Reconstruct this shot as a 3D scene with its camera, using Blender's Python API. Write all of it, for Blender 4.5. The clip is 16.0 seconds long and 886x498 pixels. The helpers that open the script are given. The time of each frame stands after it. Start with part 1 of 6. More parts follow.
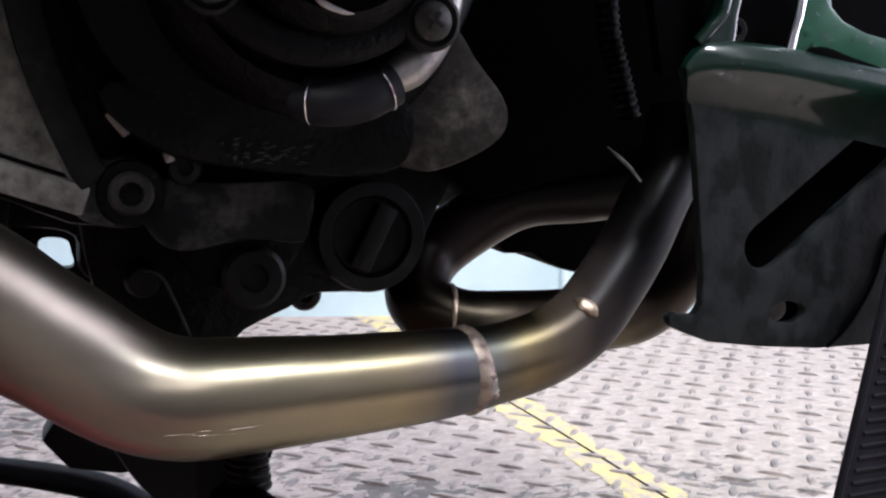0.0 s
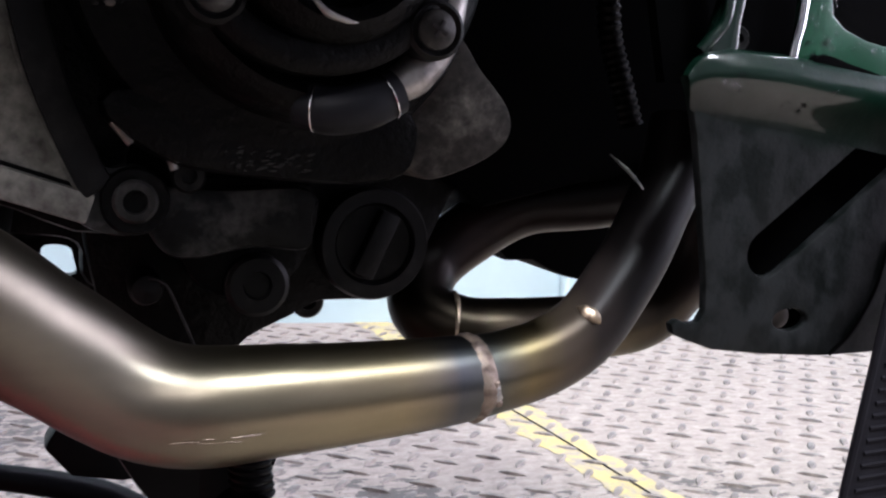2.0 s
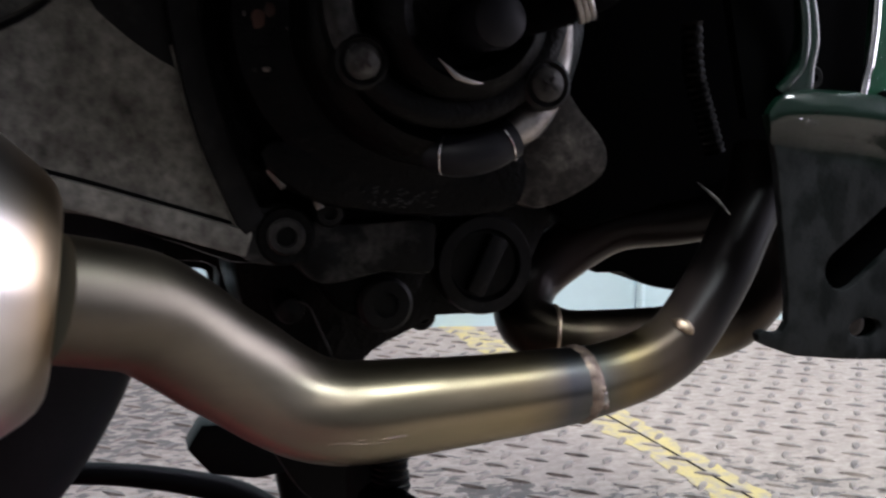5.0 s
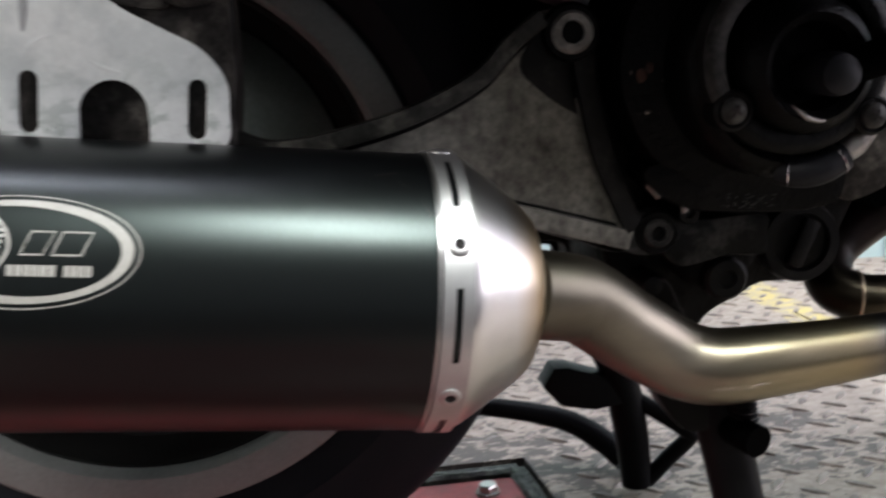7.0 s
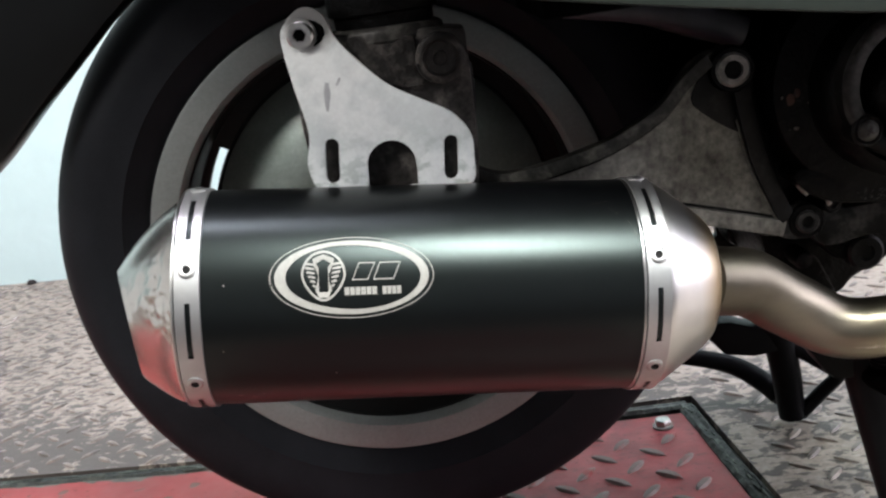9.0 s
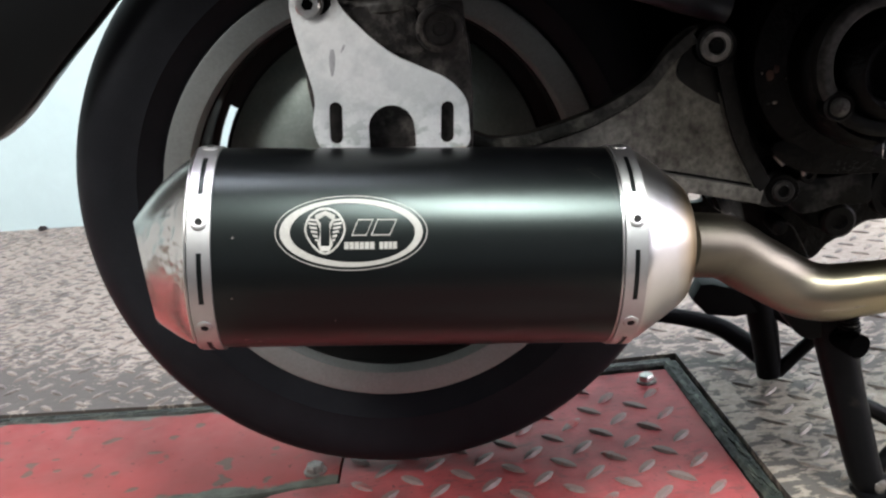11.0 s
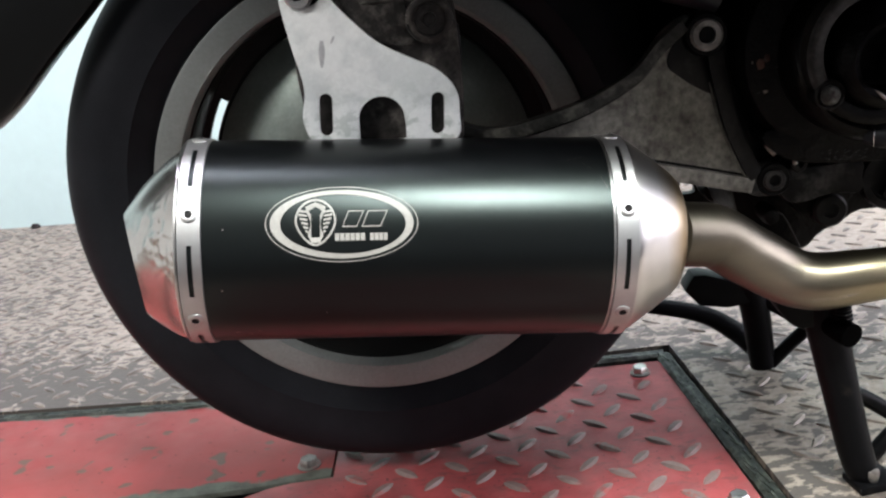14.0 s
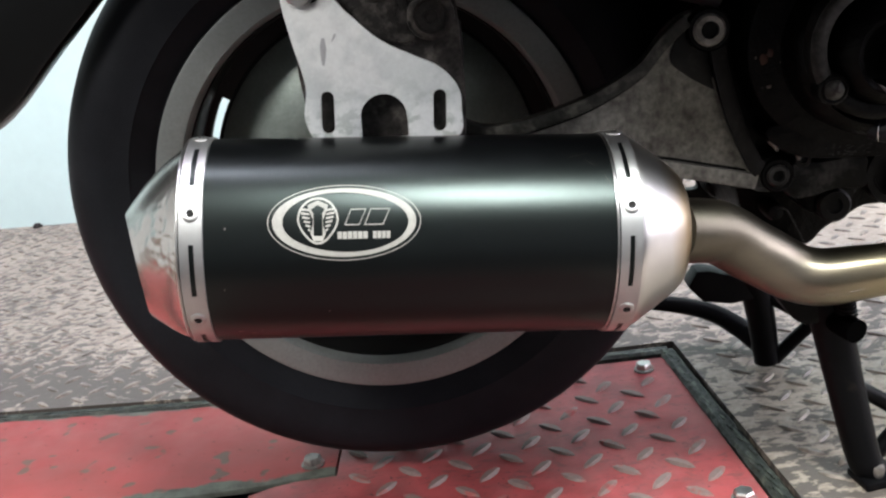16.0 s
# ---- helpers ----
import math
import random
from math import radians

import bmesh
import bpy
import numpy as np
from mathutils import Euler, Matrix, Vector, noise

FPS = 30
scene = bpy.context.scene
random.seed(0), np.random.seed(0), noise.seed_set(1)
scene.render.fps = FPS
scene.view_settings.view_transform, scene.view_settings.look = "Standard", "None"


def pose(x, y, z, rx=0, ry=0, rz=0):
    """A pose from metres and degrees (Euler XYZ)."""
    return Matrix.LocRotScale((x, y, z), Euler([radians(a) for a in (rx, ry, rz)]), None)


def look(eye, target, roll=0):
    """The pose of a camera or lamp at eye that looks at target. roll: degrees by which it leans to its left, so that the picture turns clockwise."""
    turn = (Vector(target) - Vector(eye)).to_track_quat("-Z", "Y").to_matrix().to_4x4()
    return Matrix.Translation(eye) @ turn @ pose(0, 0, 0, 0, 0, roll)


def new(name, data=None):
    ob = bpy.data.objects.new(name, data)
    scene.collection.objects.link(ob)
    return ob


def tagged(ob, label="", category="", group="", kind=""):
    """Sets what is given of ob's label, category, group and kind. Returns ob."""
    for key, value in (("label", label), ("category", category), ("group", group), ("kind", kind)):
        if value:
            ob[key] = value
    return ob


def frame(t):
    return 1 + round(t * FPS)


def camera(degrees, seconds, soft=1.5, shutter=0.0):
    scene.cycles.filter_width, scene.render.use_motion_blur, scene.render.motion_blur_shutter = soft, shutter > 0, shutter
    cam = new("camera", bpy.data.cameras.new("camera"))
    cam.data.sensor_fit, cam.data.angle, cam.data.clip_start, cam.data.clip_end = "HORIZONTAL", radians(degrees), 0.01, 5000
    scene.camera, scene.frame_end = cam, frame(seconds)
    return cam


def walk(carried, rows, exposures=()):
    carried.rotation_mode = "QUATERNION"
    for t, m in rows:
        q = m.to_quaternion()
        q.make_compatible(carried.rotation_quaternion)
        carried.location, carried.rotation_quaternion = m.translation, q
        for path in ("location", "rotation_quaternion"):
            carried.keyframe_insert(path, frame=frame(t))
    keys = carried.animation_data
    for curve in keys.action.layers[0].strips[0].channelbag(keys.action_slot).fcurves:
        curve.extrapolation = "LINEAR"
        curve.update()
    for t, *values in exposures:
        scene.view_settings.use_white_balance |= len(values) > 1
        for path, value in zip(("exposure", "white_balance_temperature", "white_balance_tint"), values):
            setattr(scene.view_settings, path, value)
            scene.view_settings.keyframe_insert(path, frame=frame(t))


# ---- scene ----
cam = camera(46.5, 16.0, soft=2.3, shutter=0.5)
# t, x, y, z, and the turn about x, y, z in degrees
ROWS = [
    (0.0, 0.2776, -0.4355, 0.2951, 82.03, -2.03, -20.55),
    (0.5, 0.2777, -0.4354, 0.2952, 82.16, -2.03, -20.55),
    (1.0, 0.2768, -0.4354, 0.2956, 82.26, -1.93, -20.59),
    (1.5, 0.2773, -0.4358, 0.2962, 82.31, -1.87, -20.70),
    (2.0, 0.2759, -0.4355, 0.2959, 82.35, -2.03, -20.59),
    (2.5, 0.2764, -0.4351, 0.2967, 82.35, -1.90, -20.64),
    (3.0, 0.2780, -0.4353, 0.2954, 82.14, -1.99, -20.59),
    (5.3, 0.2212, -0.4921, 0.3234, 82.28, 0.09, -16.23),
    (5.5, 0.2085, -0.5010, 0.3338, 82.26, 0.34, -15.51),
    (6.0, 0.1826, -0.5369, 0.3499, 81.12, 0.87, -12.46),
    (6.5, 0.1555, -0.5689, 0.3665, 79.81, 1.85, -9.27),
    (7.0, 0.1201, -0.6020, 0.3780, 78.29, 3.70, -6.67),
    (7.5, 0.0918, -0.6352, 0.3924, 77.32, 5.35, -4.06),
    (8.0, 0.0786, -0.6710, 0.4182, 77.73, 6.41, -3.03),
    (8.5, 0.0697, -0.7175, 0.4469, 75.83, 7.64, -1.74),
    (9.0, 0.0667, -0.7522, 0.4666, 74.93, 8.08, -0.24),
    (9.5, 0.0700, -0.7791, 0.4794, 74.31, 6.99, 0.73),
    (10.0, 0.0727, -0.7962, 0.4822, 72.71, 6.72, 0.58),
    (12.5, 0.0779, -0.7967, 0.4762, 72.51, 6.93, 0.20),
    (13.0, 0.0777, -0.7962, 0.4762, 72.55, 6.88, 0.29),
    (13.5, 0.0779, -0.7966, 0.4762, 72.54, 7.01, 0.18),
    (14.0, 0.0781, -0.7965, 0.4757, 72.34, 7.09, 0.05),
    (14.5, 0.0780, -0.7960, 0.4758, 72.45, 7.09, 0.06),
    (15.0, 0.0779, -0.7956, 0.4760, 72.24, 7.35, 0.02),
    (15.5, 0.0779, -0.7951, 0.4761, 72.25, 7.25, 0.09),
    (16.0, 0.0775, -0.7941, 0.4756, 72.17, 7.43, 0.06),
]
walk(cam, [(t, pose(*r)) for t, *r in ROWS], exposures=[(0.0, -0.09, 6050, 18), (2.0, -0.10, 6050, 18), (3.0, -0.37, 6100, 18), (5.5, -0.56, 6250, 13), (7.0, -0.30, 6450, 11), (9.0, 0.03, 6450, 10), (10.0, 0.05, 6450, 10), (16.0, 0.05, 6450, 10)])


# ---- world and light ----
world = bpy.data.worlds.new("world")
scene.world = world
world.use_nodes = True
wn = world.node_tree
sky = wn.nodes.new("ShaderNodeTexSky")
sky.sky_type, sky.sun_disc = "NISHITA", False
sky.sun_elevation, sky.sun_rotation = radians(40), radians(200)
wn.links.new(sky.outputs[0], wn.nodes["Background"].inputs[0])
wn.nodes["Background"].inputs[1].default_value = 0.08


def area(name, eye, target, sx, sy, watts, color):
    d = bpy.data.lights.new(name, "AREA")
    d.shape, d.size, d.size_y, d.energy, d.color = "RECTANGLE", sx, sy, watts, color
    ob = new(name, d)
    ob.matrix_world = look(eye, target)
    return ob


# fluorescent ceiling lights and the daylight of the open workshop door
area("ceiling_light_near", (0.82, -1.5, 2.75), (0.6, -1.0, 0), 0.5, 0.95, 150, (0.94, 1.0, 0.965))
# unseen fill lamp, added to brighten the wheel and rear cap
area("fill_light_left", (-1.9, -2.2, 2.75), (-0.3, -0.3, 0), 0.9, 0.62, 104, (1.0, 0.955, 0.92))
area("ceiling_light_far", (0.68, 0.42, 2.85), (0.63, 0.6, 0), 2.8, 0.4, 120, (0.98, 0.945, 1.10))
area("door_daylight", (3.95, -0.75, 1.35), (0, -0.4, 0.6), 2.5, 2.4, 165, (1.0, 0.945, 1.05))

# ---- materials ----
def mat(name, base=(0.5, 0.5, 0.5), rough=0.5, metal=0.0, coat=0.0, spec=0.5):
    m = bpy.data.materials.new(name)
    m.use_nodes = True
    b = m.node_tree.nodes["Principled BSDF"]
    b.inputs["Base Color"].default_value = (*base, 1)
    b.inputs["Roughness"].default_value = rough
    b.inputs["Metallic"].default_value = metal
    b.inputs["Coat Weight"].default_value = coat
    b.inputs["Coat Roughness"].default_value = 0.06
    b.inputs["Specular IOR Level"].default_value = spec
    return m


def N(m, kind, **vals):
    n = m.node_tree.nodes.new(kind)
    for k, v in vals.items():
        n.inputs[k].default_value = v
    return n


def link(m, a, b):
    m.node_tree.links.new(a, b)


def bsdf(m):
    return m.node_tree.nodes["Principled BSDF"]


def coords(m, stretch=(1, 1, 1), turn=(0, 0, 0)):
    c = N(m, "ShaderNodeTexCoord")
    mp = N(m, "ShaderNodeMapping")
    mp.inputs["Scale"].default_value = stretch
    mp.inputs["Rotation"].default_value = [radians(a) for a in turn]
    link(m, c.outputs["Object"], mp.inputs[0])
    return mp.outputs[0]


def noise_tex(m, co, scale, detail=4, rough=0.6):
    n = N(m, "ShaderNodeTexNoise", Scale=scale, Detail=detail, Roughness=rough)
    link(m, co, n.inputs["Vector"])
    return n.outputs["Fac"]


def ramp(m, fac, stops):
    r = N(m, "ShaderNodeValToRGB")
    el = r.color_ramp.elements
    while len(el) < len(stops):
        el.new(0.5)
    for e, (p, c) in zip(el, stops):
        e.position = p
        e.color = (*c, 1) if isinstance(c, tuple) else (c, c, c, 1)
    link(m, fac, r.inputs[0])
    return r.outputs[0]


def mix(m, fac, a, b):
    n = m.node_tree.nodes.new("ShaderNodeMix")
    n.data_type = "RGBA"
    for sock, v in ((n.inputs[0], fac), (n.inputs[6], a), (n.inputs[7], b)):
        if hasattr(v, "is_output"):
            link(m, v, sock)
        elif isinstance(v, tuple):
            sock.default_value = (*v, 1)
        else:
            sock.default_value = v
    return n.outputs[2]


def bump(m, height, strength=0.3, dist=0.001):
    b = N(m, "ShaderNodeBump", Strength=strength, Distance=dist)
    link(m, height, b.inputs["Height"])
    link(m, b.outputs[0], bsdf(m).inputs["Normal"])


def worn(name, a, b, scale, lo, hi, rough, metal=0.0, coat=0.0, bstr=0.3, bdist=0.001, fine=400, stretch=(1, 1, 1), turn=(0, 0, 0), rough2=None, grain=(0.85, 1.08), detail=6):
    """Two colours mixed by a patchy mask, with fine grain and relief."""
    m = mat(name, a, rough, metal, coat)
    co = coords(m, stretch, turn)
    n1, n2 = noise_tex(m, co, scale, detail), noise_tex(m, co, fine, 3)
    mask = ramp(m, n1, [(lo, 0.0), (hi, 1.0)])
    col = mix(m, mask, a, b)
    gr = ramp(m, n2, [(0.25, grain[0]), (0.75, grain[1])])
    g = m.node_tree.nodes.new("ShaderNodeMix")
    g.data_type, g.blend_type = "RGBA", "MULTIPLY"
    g.inputs[0].default_value = 1
    link(m, col, g.inputs[6])
    link(m, gr, g.inputs[7])
    link(m, g.outputs[2], bsdf(m).inputs["Base Color"])
    r2 = rough if rough2 is None else rough2
    link(m, ramp(m, mask, [(0, rough), (1, r2)]), bsdf(m).inputs["Roughness"])
    add = N(m, "ShaderNodeMath")
    add.operation = "MULTIPLY_ADD"
    link(m, n2, add.inputs[0])
    add.inputs[1].default_value = 0.35
    link(m, n1, add.inputs[2])
    bump(m, add.outputs[0], bstr, bdist)
    return m


M_LUG = worn("worn_tread_lug", (0.26, 0.216, 0.178), (0.125, 0.106, 0.093), 45, 0.42, 0.60, 0.38, 0.05, 0, 0.2, 0.0006, 300)


def edge_mask(m, co, px, py, slope, width, rag):
    """1 near the line through (px, py) with that slope, with a ragged border."""
    sep = N(m, "ShaderNodeSeparateXYZ")
    link(m, co, sep.inputs[0])
    dx = N(m, "ShaderNodeMath")
    dx.operation = "MULTIPLY_ADD"
    link(m, sep.outputs[0], dx.inputs[0])
    dx.inputs[1].default_value, dx.inputs[2].default_value = -slope, slope * px - py
    d = N(m, "ShaderNodeMath")
    d.operation = "ADD"
    link(m, sep.outputs[1], d.inputs[0])
    link(m, dx.outputs[0], d.inputs[1])
    ab = N(m, "ShaderNodeMath")
    ab.operation = "ABSOLUTE"
    link(m, d.outputs[0], ab.inputs[0])
    w = N(m, "ShaderNodeMath")
    w.operation = "MULTIPLY_ADD"
    link(m, noise_tex(m, co, 26, 6), w.inputs[0])
    w.inputs[1].default_value, w.inputs[2].default_value = -rag, rag * 0.5 - width
    e = N(m, "ShaderNodeMath")
    e.operation = "ADD"
    link(m, ab.outputs[0], e.inputs[0])
    link(m, w.outputs[0], e.inputs[1])
    mr = N(m, "ShaderNodeMapRange")
    link(m, e.outputs[0], mr.inputs[0])
    mr.inputs[1].default_value, mr.inputs[2].default_value = -0.0015, 0.0025
    mr.inputs[3].default_value, mr.inputs[4].default_value = 1.0, 0.0
    return mr.outputs[0]


def floor_material():
    """Beige worn paint on tread plate with ragged dark patches, denser here and there."""
    m = mat("brown_tread_steel", (0.33, 0.28, 0.24), 0.42)
    co = coords(m)
    big = noise_tex(m, co, 4.5, 3)
    patch = noise_tex(m, coords(m, (0.85, 1.4, 1), (0, 0, 18)), 68, 4)
    add = N(m, "ShaderNodeMath")
    add.operation = "MULTIPLY_ADD"
    link(m, big, add.inputs[0])
    add.inputs[1].default_value = 0.55
    link(m, patch, add.inputs[2])
    near = N(m, "ShaderNodeMath")
    near.operation = "MULTIPLY_ADD"
    link(m, edge_mask(m, co, -0.27, 0.30, -0.1055, 0.07, 0.5), near.inputs[0])
    near.inputs[1].default_value = 0.14
    link(m, add.outputs[0], near.inputs[2])
    # the paint is worn through behind the wheel and nearly whole ahead of it
    sep = N(m, "ShaderNodeSeparateXYZ")
    link(m, co, sep.inputs[0])
    worn_x = N(m, "ShaderNodeMapRange")
    link(m, sep.outputs[0], worn_x.inputs[0])
    worn_x.inputs[1].default_value, worn_x.inputs[2].default_value = 0.22, 0.72
    worn_x.inputs[3].default_value, worn_x.inputs[4].default_value = 0.0, -0.19
    tot = N(m, "ShaderNodeMath")
    link(m, near.outputs[0], tot.inputs[0])
    link(m, worn_x.outputs[0], tot.inputs[1])
    mask = ramp(m, tot.outputs[0], [(0.765, 0.0), (0.815, 1.0)])
    fine = ramp(m, noise_tex(m, co, 260, 3), [(0.25, 0.86), (0.75, 1.08)])
    mottle = ramp(m, noise_tex(m, coords(m, (1, 1.6, 1), (0, 0, 40)), 75, 4), [(0.38, 0.0), (0.66, 1.0)])
    light = mix(m, ramp(m, noise_tex(m, co, 20, 4), [(0.35, 0.0), (0.7, 1.0)]), (0.395, 0.338, 0.284), (0.340, 0.288, 0.240))
    light = mix(m, mottle, light, (0.245, 0.203, 0.168))
    col = mix(m, mask, light, (0.102, 0.087, 0.077))
    g = m.node_tree.nodes.new("ShaderNodeMix")
    g.data_type, g.blend_type = "RGBA", "MULTIPLY"
    g.inputs[0].default_value = 1
    link(m, col, g.inputs[6])
    link(m, fine, g.inputs[7])
    link(m, g.outputs[2], bsdf(m).inputs["Base Color"])
    link(m, ramp(m, mask, [(0, 0.44), (1, 0.40)]), bsdf(m).inputs["Roughness"])
    bump(m, add.outputs[0], 0.25, 0.0015)
    return m


def red_material():
    """Dull red paint with a dirty grey film, darker scuffs and small specks."""
    m = mat("red_paint", (0.38, 0.09, 0.09), 0.42)
    co = coords(m)
    red = mix(m, ramp(m, noise_tex(m, co, 30, 6), [(0.40, 0.0), (0.66, 1.0)]), (0.37, 0.076, 0.080), (0.25, 0.049, 0.052))
    film = ramp(m, noise_tex(m, coords(m, (1, 1.3, 1), (0, 0, 30)), 19, 5), [(0.48, 0.0), (0.70, 0.55)])
    c = mix(m, film, red, (0.215, 0.100, 0.098))
    scuff = ramp(m, noise_tex(m, coords(m, (0.7, 1.5, 1), (0, 0, -25)), 85, 4), [(0.56, 0.0), (0.68, 0.75)])
    c = mix(m, scuff, c, (0.165, 0.060, 0.060))
    specks = ramp(m, noise_tex(m, co, 190, 2), [(0.67, 0.0), (0.72, 0.85)])
    c = mix(m, specks, c, (0.080, 0.040, 0.038))
    link(m, c, bsdf(m).inputs["Base Color"])
    link(m, ramp(m, film, [(0, 0.38), (1, 0.52)]), bsdf(m).inputs["Roughness"])
    bump(m, noise_tex(m, co, 140, 4), 0.3, 0.0008)
    return m


def chipped_material():
    """Red paint with small rounded chips and its edges worn to grey steel."""
    m = mat("chipped_red_paint", (0.42, 0.1, 0.08), 0.45)
    co = coords(m)
    red = mix(m, ramp(m, noise_tex(m, co, 14, 5), [(0.4, 0.0), (0.68, 1.0)]), (0.31, 0.061, 0.060), (0.245, 0.058, 0.055))
    chips = ramp(m, noise_tex(m, coords(m, (0.9, 1.15, 1)), 46, 0.6), [(0.675, 0.0), (0.715, 0.85)])
    specks = ramp(m, noise_tex(m, co, 120, 2), [(0.69, 0.0), (0.73, 0.8)])
    steel = mix(m, ramp(m, noise_tex(m, co, 60, 5), [(0.4, 0.0), (0.65, 1.0)]), (0.125, 0.14, 0.118), (0.075, 0.08, 0.068))
    c = mix(m, chips, red, (0.105, 0.088, 0.07))
    c = mix(m, specks, c, (0.12, 0.04, 0.035))
    c = mix(m, edge_mask(m, co, -0.10, 0.0590, 0.05, 0.012, 0.05), c, steel)
    c = mix(m, edge_mask(m, co, -0.27, 0.243, -0.1055, 0.003, 0.04), c, steel)
    link(m, c, bsdf(m).inputs["Base Color"])
    link(m, ramp(m, noise_tex(m, co, 30, 4), [(0.3, 0.36), (0.7, 0.55)]), bsdf(m).inputs["Roughness"])
    bump(m, chips, 0.3, -0.0006)
    return m


M_RED = red_material()
M_DARKRED = worn("dark_red_paint", (0.105, 0.016, 0.018), (0.065, 0.015, 0.016), 14, 0.4, 0.66, 0.5, 0.0, 0, 0.25, 0.001, 260)
M_CHIPPED = chipped_material()
M_FLOOR = floor_material()
M_REDLUG = worn("worn_red_lug", (0.215, 0.160, 0.150), (0.33, 0.070, 0.066), 40, 0.55, 0.68, 0.42, 0.1, 0, 0.2, 0.0006, 300)
M_BARE = worn("bare_steel_edge", (0.19, 0.19, 0.175), (0.30, 0.13, 0.12), 40, 0.55, 0.66, 0.42, 0.4)
M_FRAME = worn("greenish_black_iron", (0.018, 0.022, 0.018), (0.080, 0.090, 0.070), 80, 0.50, 0.66, 0.55, 0.1, 0, 0.9, 0.003, 300)
M_BURR = worn("scraped_iron", (0.10, 0.115, 0.092), (0.045, 0.05, 0.042), 120, 0.45, 0.6, 0.5, 0.3, 0, 0.5, 0.001, 300)
M_WALL = worn("pale_wall_paint", (0.56, 0.70, 0.715), (0.50, 0.635, 0.645), 3, 0.4, 0.7, 0.6, 0, 0, 0.03, 0.001, 40, grain=(0.97, 1.02))
M_VOID = worn("dark_pit", (0.02, 0.02, 0.02), (0.035, 0.03, 0.03), 10, 0.4, 0.7, 0.8)
M_YELLOW = worn("worn_yellow_paint", (0.50, 0.40, 0.15), (0.31, 0.265, 0.215), 55, 0.43, 0.62, 0.5)
M_SLEEVE = worn("satin_black_sleeve", (0.0016, 0.0017, 0.002), (0.0022, 0.0023, 0.0026), 6, 0.4, 0.7, 0.30, 0.0, 0, 0.02, 0.0003, 900)
bsdf(M_SLEEVE).inputs["Specular IOR Level"].default_value = 0.23
M_ALU = worn("brushed_cap_steel", (0.66, 0.65, 0.64), (0.58, 0.57, 0.555), 14, 0.4, 0.7, 0.33, 1.0, 0, 0.03, 0.0006, 120, (0.4, 1, 1), rough2=0.38, grain=(0.97, 1.02))
M_REARCAP = worn("dented_cap_steel", (0.70, 0.68, 0.64), (0.63, 0.605, 0.565), 22, 0.4, 0.7, 0.19, 1.0, 0, 0.12, 0.0012, 60, rough2=0.27, grain=(0.97, 1.02), detail=2.0)
M_BAND = worn("stainless_band", (0.60, 0.595, 0.59), (0.48, 0.475, 0.47), 20, 0.4, 0.7, 0.42, 1.0, 0, 0.05, 0.0003, 150, grain=(0.97, 1.02))
M_BRACKET = worn("dull_zinc_plate", (0.83, 0.865, 0.86), (0.69, 0.735, 0.735), 30, 0.47, 0.60, 0.42, 0.1, 0, 0.18, 0.0006, 300, grain=(0.93, 1.04), rough2=0.34)


def stain_zinc(m):
    """Greasy soot round the top bolt, white bloom and grey tide marks along the foot."""
    clean = bsdf(m).inputs["Base Color"].links[0].from_socket
    co = coords(m)
    away = N(m, "ShaderNodeVectorMath")
    away.operation = "DISTANCE"
    link(m, co, away.inputs[0])
    away.inputs[1].default_value = (-0.018, -0.098, 0.4480)
    rag = N(m, "ShaderNodeMath")
    rag.operation = "MULTIPLY_ADD"
    link(m, noise_tex(m, co, 130, 4), rag.inputs[0])
    rag.inputs[1].default_value = 0.010
    link(m, away.outputs["Value"], rag.inputs[2])
    darkening = N(m, "ShaderNodeMapRange")
    link(m, rag.outputs[0], darkening.inputs[0])
    darkening.inputs[1].default_value, darkening.inputs[2].default_value = 0.0165, 0.0265
    darkening.inputs[3].default_value, darkening.inputs[4].default_value = 0.88, 0.0
    c = mix(m, darkening.outputs[0], clean, (0.060, 0.056, 0.055))
    sep = N(m, "ShaderNodeSeparateXYZ")
    link(m, co, sep.inputs[0])
    foot = N(m, "ShaderNodeMapRange")
    link(m, sep.outputs[2], foot.inputs[0])
    foot.inputs[1].default_value, foot.inputs[2].default_value = 0.345, 0.385
    foot.inputs[3].default_value, foot.inputs[4].default_value = 1.0, 0.0
    tide = N(m, "ShaderNodeMath")
    tide.operation = "MULTIPLY"
    link(m, ramp(m, noise_tex(m, coords(m, (1, 1, 1.4)), 95, 5), [(0.50, 0.0), (0.60, 0.75)]), tide.inputs[0])
    link(m, foot.outputs[0], tide.inputs[1])
    c = mix(m, tide.outputs[0], c, (0.44, 0.50, 0.475))
    link(m, c, bsdf(m).inputs["Base Color"])


stain_zinc(M_BRACKET)
M_ZINCDARK = worn("rubbed_zinc", (0.47, 0.49, 0.505), (0.52, 0.54, 0.55), 150, 0.45, 0.6, 0.4, 0.2)
M_BLACK = worn("near_black", (0.0007, 0.0007, 0.0008), (0.0018, 0.0018, 0.0019), 20, 0.4, 0.7, 0.6, 0, 0, 0.2, 0.0008, 400)
# oily black castings, with the deep shade round the engine put into their colour
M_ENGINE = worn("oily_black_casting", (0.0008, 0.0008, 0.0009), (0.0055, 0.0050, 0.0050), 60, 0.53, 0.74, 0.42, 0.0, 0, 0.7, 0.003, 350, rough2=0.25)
M_GREYCAST = worn("grimy_grey_casting", (0.235, 0.228, 0.200), (0.110, 0.104, 0.092), 48, 0.42, 0.70, 0.55, 0.15, 0, 0.5, 0.0012, 175, grain=(0.42, 1.30))
